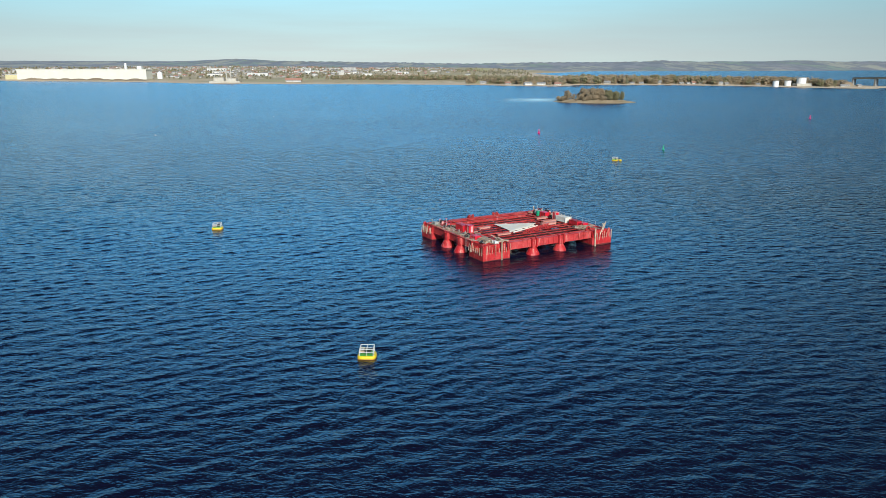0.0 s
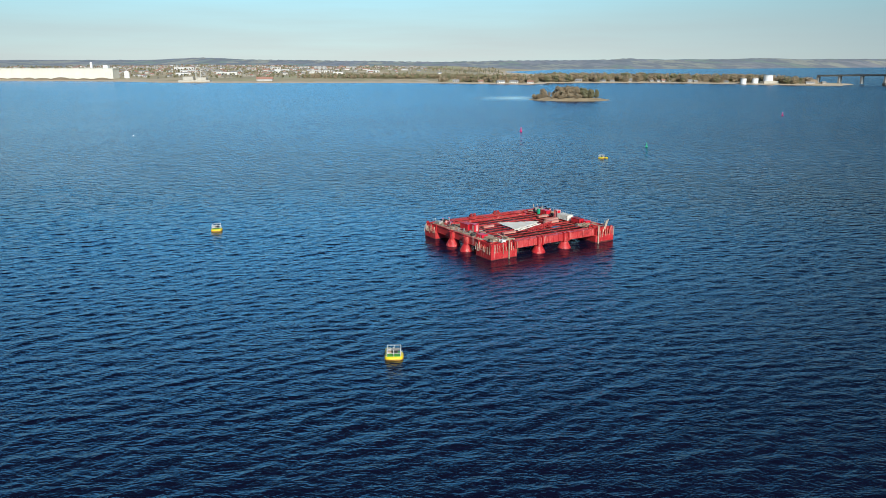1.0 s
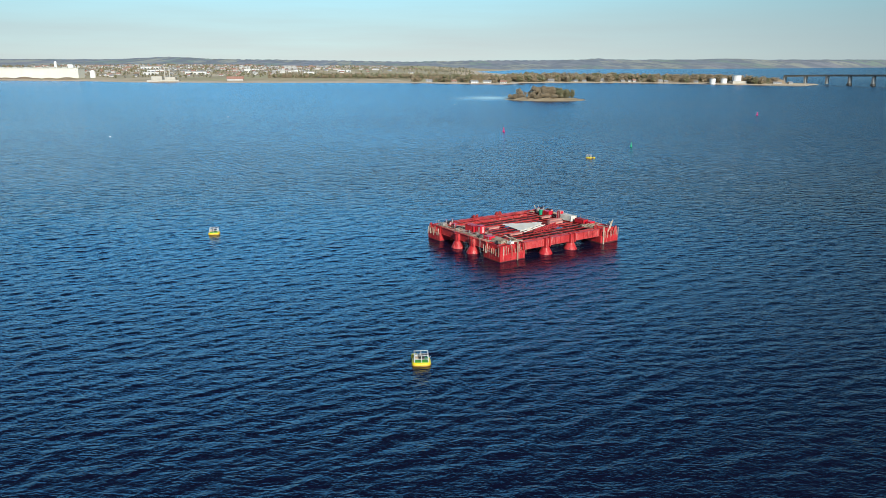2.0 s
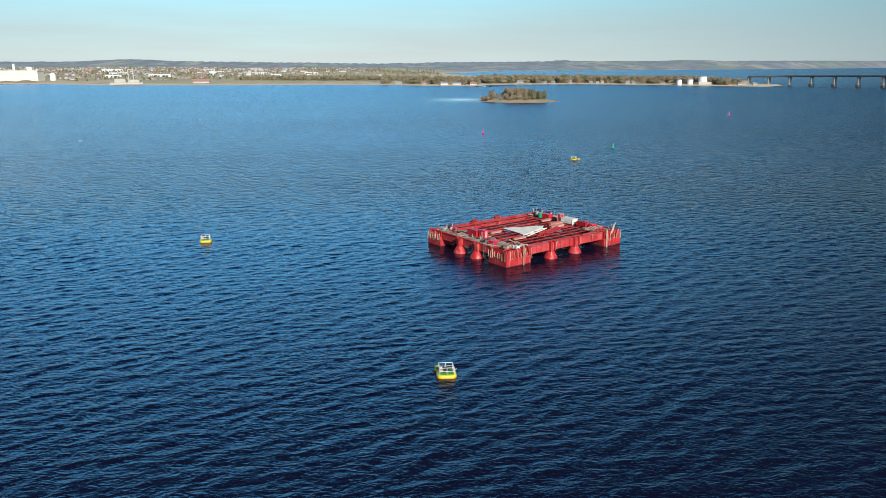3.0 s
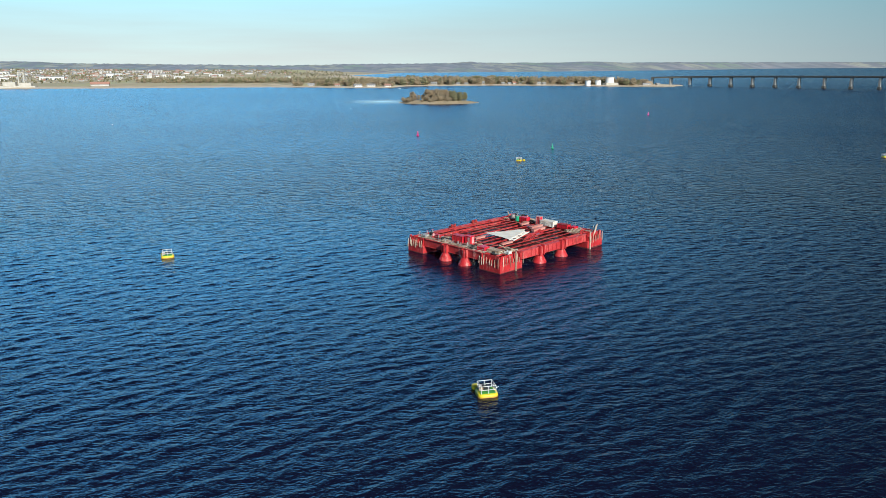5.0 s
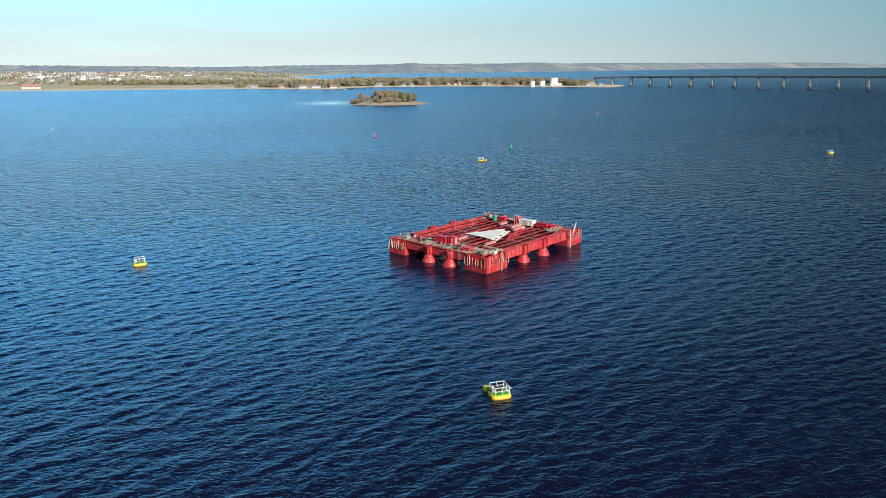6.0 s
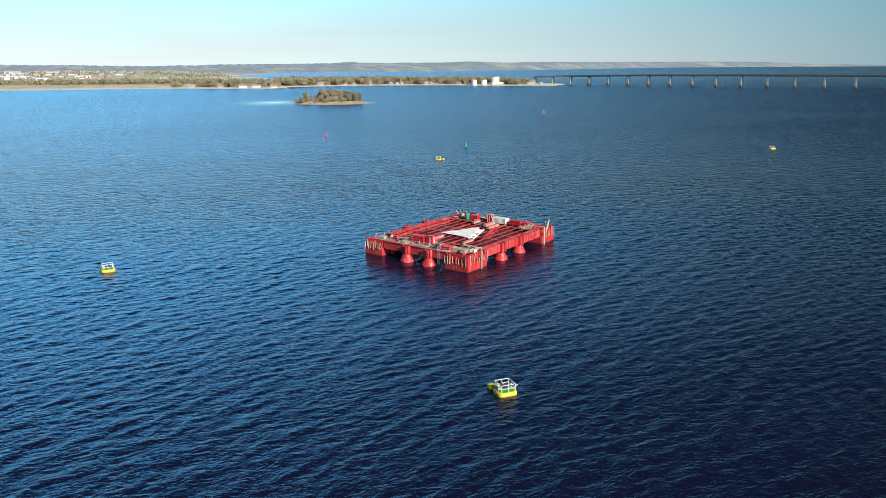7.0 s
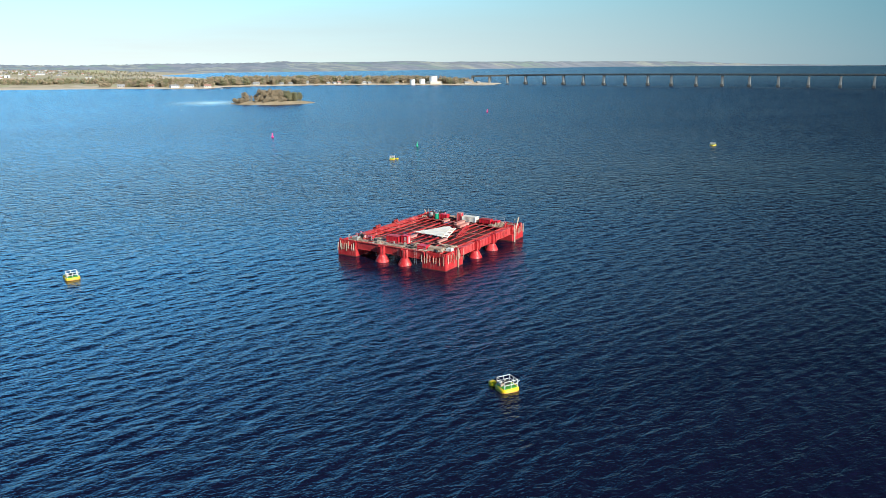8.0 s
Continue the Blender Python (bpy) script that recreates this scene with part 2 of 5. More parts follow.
def water_material():
    m = bpy.data.materials.new("sea_water")
    m.use_nodes = True
    nt = m.node_tree
    p = nt.nodes["Principled BSDF"]
    p.inputs["IOR"].default_value = 1.333
    p.inputs["Roughness"].default_value = 0.14
    tex = nt.nodes.new("ShaderNodeTexCoord")
    # colour of the water body: deep blue, paler over a sand bar beside the islet
    big = node_in(nt, "ShaderNodeTexNoise", Scale=0.008, Detail=3.0)
    nt.links.new(tex.outputs["Object"], big.inputs["Vector"])
    ramp = nt.nodes.new("ShaderNodeValToRGB")
    ramp.color_ramp.elements[0].position, ramp.color_ramp.elements[1].position = 0.35, 0.68
    ramp.color_ramp.elements[0].color = (0.0046, 0.0056, 0.0205, 1)
    ramp.color_ramp.elements[1].color = (0.0053, 0.0069, 0.0250, 1)
    nt.links.new(big.outputs["Fac"], ramp.inputs["Fac"])
    mp = nt.nodes.new("ShaderNodeMapping")
    mp.vector_type = "TEXTURE"
    mp.inputs["Location"].default_value = (50, 752, 0)
    mp.inputs["Rotation"].default_value = (0, 0, radians(-10))
    mp.inputs["Scale"].default_value = (56, 78, 40)
    nt.links.new(tex.outputs["Object"], mp.inputs["Vector"])
    ball = nt.nodes.new("ShaderNodeTexGradient")
    ball.gradient_type = "QUADRATIC_SPHERE"
    nt.links.new(mp.outputs["Vector"], ball.inputs["Vector"])
    shoal = nt.nodes.new("ShaderNodeMixRGB")
    shoal.inputs["Color2"].default_value = (0.55, 0.74, 0.72, 1)
    nt.links.new(ball.outputs["Fac"], shoal.inputs["Fac"])
    nt.links.new(ramp.outputs["Color"], shoal.inputs["Color1"])
    nt.links.new(shoal.outputs["Color"], p.inputs["Base Color"])
    # ripples: ridged crests at three sizes, long across the wind, stronger where gusts pass
    turn = nt.nodes.new("ShaderNodeMapping")
    turn.inputs["Rotation"].default_value = (0, 0, radians(-WIND))
    turn.inputs["Scale"].default_value = (0.52, 1.0, 1.0)
    nt.links.new(tex.outputs["Object"], turn.inputs["Vector"])
    gust = node_in(nt, "ShaderNodeTexNoise", Scale=0.012, Detail=4.0)
    nt.links.new(turn.outputs["Vector"], gust.inputs["Vector"])
    gr = node_in(nt, "ShaderNodeMapRange")
    gr.inputs["From Min"].default_value, gr.inputs["From Max"].default_value = 0.3, 0.7
    gr.inputs["To Min"].default_value, gr.inputs["To Max"].default_value = 0.75, 1.2
    nt.links.new(gust.outputs["Fac"], gr.inputs["Value"])
    reach = nt.nodes.new("ShaderNodeVectorMath")
    reach.operation = "DISTANCE"
    reach.inputs[1].default_value = (-20.0, 5.0, 0.0)
    nt.links.new(tex.outputs["Object"], reach.inputs[0])
    # far off the unseen small waves act as roughness
    blur = node_in(nt, "ShaderNodeMapRange")
    blur.inputs["From Min"].default_value, blur.inputs["From Max"].default_value = 150.0, 900.0
    blur.inputs["To Min"].default_value, blur.inputs["To Max"].default_value = 0.19, 0.23
    nt.links.new(reach.outputs["Value"], blur.inputs["Value"])
    nt.links.new(blur.outputs["Result"], p.inputs["Roughness"])
    height = None
    for size, rise in (SWELL, *RIPPLES):
        n = node_in(nt, "ShaderNodeTexNoise", Scale=size, Detail=2.0, Roughness=0.55, Distortion=0.4)
        nt.links.new(turn.outputs["Vector"], n.inputs["Vector"])
        off = node_in(nt, "ShaderNodeMath")
        off.operation = "SUBTRACT"
        off.inputs[1].default_value = 0.5
        nt.links.new(n.outputs["Fac"], off.inputs[0])
        fold = node_in(nt, "ShaderNodeMath")
        fold.operation = "ABSOLUTE"
        nt.links.new(off.outputs[0], fold.inputs[0])
        level = node_in(nt, "ShaderNodeMath")
        level.operation = "MULTIPLY_ADD"
        level.inputs[1].default_value = -2.0 * rise
        level.inputs[2].default_value = 0.0
        nt.links.new(fold.outputs[0], level.inputs[0])
        if height is None:
            coarse = node_in(nt, "ShaderNodeMapRange")
            coarse.inputs["From Min"].default_value, coarse.inputs["From Max"].default_value = 110.0, 220.0
            nt.links.new(reach.outputs["Value"], coarse.inputs["Value"])
            faded = node_in(nt, "ShaderNodeMath")
            faded.operation = "MULTIPLY"
            nt.links.new(level.outputs[0], faded.inputs[0])
            nt.links.new(coarse.outputs["Result"], faded.inputs[1])
            height = faded.outputs[0]
            continue
        nt.links.new(height, level.inputs[2])
        height = level.outputs[0]
    gusty = node_in(nt, "ShaderNodeMath")
    gusty.operation = "MULTIPLY"
    nt.links.new(height, gusty.inputs[0])
    nt.links.new(gr.outputs["Result"], gusty.inputs[1])
    bump = node_in(nt, "ShaderNodeBump", Strength=1.0, Distance=1.0)
    nt.links.new(gusty.outputs[0], bump.inputs["Height"])
    total = bump.outputs["Normal"]
    # far normals lean by a set tilt so the sea mirrors higher, deeper sky
    sky_tilt = nt.nodes.new("ShaderNodeVectorMath")
    sky_tilt.operation = "SCALE"
    sky_tilt.inputs[0].default_value = (-0.17, -0.05, 0.0)
    far = node_in(nt, "ShaderNodeMapRange")
    far.inputs["From Min"].default_value, far.inputs["From Max"].default_value = 100.0, 420.0
    nt.links.new(reach.outputs["Value"], far.inputs["Value"])
    tilt_fade = node_in(nt, "ShaderNodeMapRange")
    tilt_fade.inputs["From Min"].default_value, tilt_fade.inputs["From Max"].default_value = 1150.0, 2000.0
    tilt_fade.inputs["To Min"].default_value, tilt_fade.inputs["To Max"].default_value = 1.0, 0.25
    nt.links.new(reach.outputs["Value"], tilt_fade.inputs["Value"])
    tilt_amount = node_in(nt, "ShaderNodeMath")
    tilt_amount.operation = "MULTIPLY"
    nt.links.new(far.outputs["Result"], tilt_amount.inputs[0])
    nt.links.new(tilt_fade.outputs["Result"], tilt_amount.inputs[1])
    nt.links.new(tilt_amount.outputs[0], sky_tilt.inputs["Scale"])
    skew = nt.nodes.new("ShaderNodeVectorMath")
    skew.operation = "ADD"
    nt.links.new(total, skew.inputs[0])
    nt.links.new(sky_tilt.outputs["Vector"], skew.inputs[1])
    total = skew.outputs["Vector"]
    unit = nt.nodes.new("ShaderNodeVectorMath")
    unit.operation = "NORMALIZE"
    nt.links.new(total, unit.inputs[0])
    nt.links.new(unit.outputs["Vector"], p.inputs["Normal"])
    return m


RIPPLES = ((0.72, 0.105), (1.7, 0.06), (3.8, 0.014))    # per metre, height in metres
SWELL = (0.38, 0.70)                  # the same for the longer waves where the mesh is too coarse to carry them
WIND = 35.0                           # degrees by which the crests run counterclockwise from +x
WATER = water_material()


# ---- mesh helpers ----
def box(bm, x0, x1, y0, y1, z0, z1, bevel=0.0):
    vs = [bm.verts.new((x, y, z)) for z in (z0, z1) for x, y in ((x0, y0), (x1, y0), (x1, y1), (x0, y1))]
    fs = [bm.faces.new([vs[i] for i in f]) for f in ((3, 2, 1, 0), (4, 5, 6, 7), (0, 1, 5, 4), (1, 2, 6, 5), (2, 3, 7, 6), (3, 0, 4, 7))]
    if bevel:
        bmesh.ops.bevel(bm, geom=list({e for f in fs for e in f.edges}), offset=bevel, segments=2, affect="EDGES", profile=0.5)
    return bm


def lathe(bm, rings, sides=20, at=(0, 0)):
    """Rings of (radius, height) turned round an upright axis."""
    rows = [[bm.verts.new((at[0] + r * math.cos(2 * math.pi * k / sides), at[1] + r * math.sin(2 * math.pi * k / sides), z)) for k in range(sides)] for r, z in rings]
    for a, b in zip(rows, rows[1:]):
        for k in range(sides):
            bm.faces.new((a[k], a[(k + 1) % sides], b[(k + 1) % sides], b[k]))
    bm.faces.new(list(reversed(rows[0])))
    bm.faces.new(rows[-1])
    return bm


def rod(bm, a, b, r, sides=6):
    a, b = Vector(a), Vector(b)
    q = (b - a).to_track_quat("Z", "Y").to_matrix()
    rows = [[bm.verts.new(p + q @ Vector((r * math.cos(2 * math.pi * k / sides), r * math.sin(2 * math.pi * k / sides), 0))) for k in range(sides)] for p in (a, b)]
    for k in range(sides):
        bm.faces.new((rows[0][k], rows[0][(k + 1) % sides], rows[1][(k + 1) % sides], rows[1][k]))
    bm.faces.new(list(reversed(rows[0])))
    bm.faces.new(rows[1])
    return bm


def part(name, bm, mat, parent=None, label="", smooth=False):
    me = bpy.data.meshes.new(name)
    bm.normal_update()
    bm.to_mesh(me)
    bm.free()
    me.materials.append(mat)
    if smooth:
        me.shade_smooth()
        me.set_sharp_from_angle(angle=radians(40))
    ob = new(name, me)
    if parent:
        ob.parent = parent
    if label:
        ob["label"] = label
    return ob


def thing(name, label, category, m=None, group="", kind=""):
    ob = new(name)
    ob.empty_display_size = 0.3
    if m is not None:
        ob.matrix_basis = m
    return tagged(ob, label, category, group, kind)


def mesh_of(name, verts, quads, mat, smooth=False):
    me = bpy.data.meshes.new(name)
    me.vertices.add(len(verts))
    me.vertices.foreach_set("co", np.asarray(verts, dtype=np.float32).ravel())
    n = quads.shape[1]
    me.loops.add(quads.size)
    me.loops.foreach_set("vertex_index", quads.astype(np.int32).ravel())
    me.polygons.add(len(quads))
    me.polygons.foreach_set("loop_start", np.arange(0, quads.size, n, dtype=np.int32))
    me.update(calc_edges=True)
    me.validate()
    me.materials.append(mat)
    if smooth:
        me.shade_smooth()
    else:
        me.shade_flat()
    return me


def graded(lo, hi, fine, near0, near1, growth, most):
    """Grid lines from lo to hi, fine apart between near0 and near1 and growing outwards."""
    mid = list(np.arange(near0, near1 + fine / 2, fine))
    up, step, x = [], fine, mid[-1]
    while x < hi:
        step = min(step * growth, most)
        x += step
        up.append(min(x, hi))
    down, step, x = [], fine, near0
    while x > lo:
        step = min(step * growth, most)
        x -= step
        down.append(max(x, lo))
    return np.array(down[::-1] + mid + up)


def grid_faces(nx, ny):
    i = np.arange(nx * ny).reshape(ny, nx)
    return np.stack([i[:-1, :-1], i[:-1, 1:], i[1:, 1:], i[1:, :-1]], axis=-1).reshape(-1, 4)


def ramp01(v, a, b):
    t = np.clip((v - a) / (b - a), 0, 1)
    return t * t * (3 - 2 * t)


def sea_rise(x, y):
    """The far sea and its shores stand a little higher, as refraction lifts them."""
    r = np.hypot(x + 20, y - 5)
    return 15.0 * np.clip((r - 2600) / 2300, 0, 1.1) ** 1.6


# ---- sea ----
def build_sea():
    rng = np.random.default_rng(5)
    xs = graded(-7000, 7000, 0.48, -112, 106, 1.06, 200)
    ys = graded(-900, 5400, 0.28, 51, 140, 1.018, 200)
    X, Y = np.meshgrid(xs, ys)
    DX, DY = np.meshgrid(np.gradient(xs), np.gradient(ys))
    Z, PX, PY = np.zeros_like(X), np.zeros_like(X), np.zeros_like(X)
    kx0, ky0 = -math.sin(radians(WIND)), math.cos(radians(WIND))
    for wave in range(120):
        lam = 0.85 * 6.0 ** rng.random()
        d = rng.normal(0, 0.5)
        kx, ky = (kx0 * math.cos(d) - ky0 * math.sin(d)), (kx0 * math.sin(d) + ky0 * math.cos(d))
        k = 2 * math.pi / lam
        amp = 0.0023 * lam * (1.0 if lam < 2.0 else (2.0 / lam) ** 0.8)
        ph = k * (kx * X + ky * Y) + rng.random() * 6.28
        fade = np.clip((lam / np.maximum(DX * abs(kx) * 1.2, DY) - 2.0) / 1.2, 0, 1)
        Z += amp * fade * np.sin(ph)
        c = 1.25 * amp * fade * np.cos(ph)
        PX += kx * c
        PY += ky * c
    X, Y = X + PX, Y + PY
    Z += sea_rise(X, Y)
    verts = np.stack([X, Y, Z], axis=-1).reshape(-1, 3)
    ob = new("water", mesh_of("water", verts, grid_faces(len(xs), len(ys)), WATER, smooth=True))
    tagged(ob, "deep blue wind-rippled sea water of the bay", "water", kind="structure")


build_sea()


# ---- land ----
def shore_y(x):
    return np.interp(x, [-5200, -2500, -996, -791, -625, -536, -340, -160, -20, 60, 112, 150, 310, 430, 480, 530, 600, 622, 640],
                     [2900, 1900, 1458, 1411, 1364, 1300, 1280, 1290, 1265, 1215, 1200, 1285, 1300, 1250, 1192, 1172, 1180, 1205, 1240])


def land_inside(x, y):
    """Metres inside the shore (negative: out at sea), roughly."""
    front = y - shore_y(x)
    right_main = 175 + 0.0 * y - x
    main = np.minimum(front, right_main + 40 * np.sin(y / 260.0))
    back = np.interp(x, [150, 300, 480, 560, 640], [1620, 1560, 1440, 1330, 1250]) - y
    pen = np.minimum(np.minimum(front, back), 632 - x)
    far = y - np.interp(x, [100, 175, 430, 1100, 1900, 2790, 3400, 4300], [2600, 2760, 3300, 3420, 3640, 3900, 3700, 3300])
    far = np.minimum(far, np.hypot(x, y) - 2700)
    return np.maximum(np.maximum(main, pen), far)


def ridge(az):
    """Height of the far skyline by azimuth in degrees."""
    return np.interp(az, [-60, -35, -24, -22, -19, -16, -12, -6, -2, 3.6, 7.7, 11, 12.4, 14, 19, 22, 24, 30, 34.4, 38.7, 42.8, 45, 47.5, 52],
                     [26, 25, 25, 29, 42, 29, 27, 22, 17, 26, 27, 30, 38, 30, 30, 38, 30, 31, 29, 30, 26, 17, 9, 3])


def land_height(x, y):
    d = land_inside(x, y) + 3.0 * np.sin(x * 0.11 + y * 0.07) + 2.0 * np.sin(x * 0.31 - y * 0.05)
    beach = np.clip(d / 9.0, -1.5, 1.0) * 1.3
    r = np.hypot(x, y)
    az = np.degrees(np.arctan2(x, y))
    inland = ramp01(r, 1500, 3000) * 14 * ramp01(-az, -6, 2)
    bumps = (np.sin(x * 0.006 + 1.3) * np.sin(y * 0.0047 + 0.4) + 0.5 * np.sin(x * 0.017 + y * 0.009)) * 3.0 * ramp01(r, 1700, 3000)
    hills = ridge(az) * (ramp01(r, 3300, 4650) * 0.75 + ramp01(r, 4300, 4700) * 0.25)
    folds = (np.sin(az * 1.7 + r * 0.004) + np.sin(az * 3.1 - r * 0.006)) * 0.9 * ramp01(r, 3400, 3900) * (1 - ramp01(r, 4300, 4600))
    hills = hills + (np.sin(az * 9.1) + np.sin(az * 23.7 + 1.0) + np.sin(az * 51.0 + r * 0.01)) * 1.3 * ramp01(r, 4200, 4600)
    up = np.maximum(inland + bumps * 0.8, 0) * ramp01(d, 30, 400)
    up = np.maximum(up, hills * ramp01(d, 0, 300) + folds * ramp01(d, 20, 200))
    z = beach + 0.012 * np.clip(d, 0, 200) * (y < 2000) + up
    return np.where(d > -13, z + sea_rise(x, y), -4.0 + 0 * z)


LAND = ((0.49, 0.42, 0.26), (0.56, 0.47, 0.31), (0.45, 0.43, 0.24), (0.59, 0.49, 0.33), (0.65, 0.56, 0.40), (0.41, 0.36, 0.23), (0.60, 0.50, 0.37))
# distance haze is mixed into these pale grey-blue hill tones
HAZED_HILLS = ((0.30, 0.33, 0.37), (0.33, 0.34, 0.38), (0.28, 0.36, 0.31), (0.31, 0.33, 0.38), (0.41, 0.43, 0.38), (0.23, 0.26, 0.30), (0.40, 0.40, 0.39))


def land_material(name, tones, run=0.55):
    m = bpy.data.materials.new(name)
    m.use_nodes = True
    nt = m.node_tree
    p = nt.nodes["Principled BSDF"]
    p.inputs["Roughness"].default_value = 0.95
    tex = nt.nodes.new("ShaderNodeTexCoord")
    cells = node_in(nt, "ShaderNodeTexVoronoi", Scale=0.006)
    cells.feature = "F1"
    stretch = nt.nodes.new("ShaderNodeMapping")
    stretch.inputs["Scale"].default_value = (1.0, run, 0.0)
    nt.links.new(tex.outputs["Object"], stretch.inputs["Vector"])
    nt.links.new(stretch.outputs["Vector"], cells.inputs["Vector"])
    sep = nt.nodes.new("ShaderNodeSeparateColor")
    nt.links.new(cells.outputs["Color"], sep.inputs["Color"])
    fields = nt.nodes.new("ShaderNodeValToRGB")
    fields.color_ramp.interpolation = "CONSTANT"
    els = fields.color_ramp.elements
    els[0].position, els[0].color = 0.0, (*tones[0], 1)
    els[1].position, els[1].color = 0.75, (*tones[4], 1)
    for pos, c in ((0.2, tones[1]), (0.4, tones[2]), (0.6, tones[3])):
        e = els.new(pos)
        e.color = (*c, 1)
    nt.links.new(sep.outputs["Red"], fields.inputs["Fac"])
    woods = node_in(nt, "ShaderNodeTexNoise", Scale=0.012, Detail=8.0, Roughness=0.7)
    nt.links.new(stretch.outputs["Vector"], woods.inputs["Vector"])
    wr = nt.nodes.new("ShaderNodeValToRGB")
    wr.color_ramp.elements[0].position, wr.color_ramp.elements[1].position = 0.46, 0.54
    nt.links.new(woods.outputs["Fac"], wr.inputs["Fac"])
    mx = nt.nodes.new("ShaderNodeMixRGB")
    mx.inputs["Color2"].default_value = (*tones[5], 1)
    nt.links.new(wr.outputs["Color"], mx.inputs["Fac"])
    nt.links.new(fields.outputs["Color"], mx.inputs["Color1"])
    # pale sand along the water's edge
    xyz = nt.nodes.new("ShaderNodeSeparateXYZ")
    nt.links.new(tex.outputs["Object"], xyz.inputs["Vector"])
    grain = node_in(nt, "ShaderNodeTexNoise", Scale=0.05, Detail=5.0)
    nt.links.new(tex.outputs["Object"], grain.inputs["Vector"])
    add = node_in(nt, "ShaderNodeMath")
    add.operation = "MULTIPLY_ADD"
    add.inputs[1].default_value = -2.5
    nt.links.new(grain.outputs["Fac"], add.inputs[0])
    nt.links.new(xyz.outputs["Z"], add.inputs[2])
    near = node_in(nt, "ShaderNodeMapRange")
    near.inputs["From Min"].default_value, near.inputs["From Max"].default_value = 0.1, 0.9
    nt.links.new(add.outputs[0], near.inputs["Value"])
    sand = nt.nodes.new("ShaderNodeMixRGB")
    sand.inputs["Color1"].default_value = (*tones[6], 1)
    nt.links.new(near.outputs["Result"], sand.inputs["Fac"])
    nt.links.new(mx.outputs["Color"], sand.inputs["Color2"])
    nt.links.new(sand.outputs["Color"], p.inputs["Base Color"])
    return m


def build_land():
    xs = graded(-4600, 5200, 11, -1150, 680, 1.06, 70)
    ys = graded(1100, 4900, 9, 1130, 1720, 1.05, 55)
    X, Y = np.meshgrid(xs, ys)
    Z = land_height(X, Y)
    verts, quads = np.stack([X, Y, Z], axis=-1).reshape(-1, 3), grid_faces(len(xs), len(ys))
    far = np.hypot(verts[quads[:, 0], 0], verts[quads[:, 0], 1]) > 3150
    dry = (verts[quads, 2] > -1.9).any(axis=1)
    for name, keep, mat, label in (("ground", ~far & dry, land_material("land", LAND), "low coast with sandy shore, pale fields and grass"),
                                   ("backdrop", far & dry, land_material("haze_toned_hills", HAZED_HILLS, 0.22), "hazy grey-green wooded hills along the horizon")):
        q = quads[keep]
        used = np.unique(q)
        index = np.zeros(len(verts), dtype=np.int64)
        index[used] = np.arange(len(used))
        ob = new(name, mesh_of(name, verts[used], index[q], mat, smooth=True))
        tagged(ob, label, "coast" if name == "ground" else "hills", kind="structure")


build_land()


def ground_z(x, y):
    return float(land_height(np.array([x], dtype=float), np.array([y], dtype=float))[0])


# ---- floating dock ----
DOCK = Matrix.Translation((3.25, 127.5, 0)) @ Matrix.Rotation(radians(33.2), 4, "Z")
L, W, TOP = 30.9, 24.1, 2.98          # length, width and deck height over the water


def on_dock(u, v, z=TOP, turn=0.0):
    return DOCK @ pose(u, v, z, 0, 0, turn)


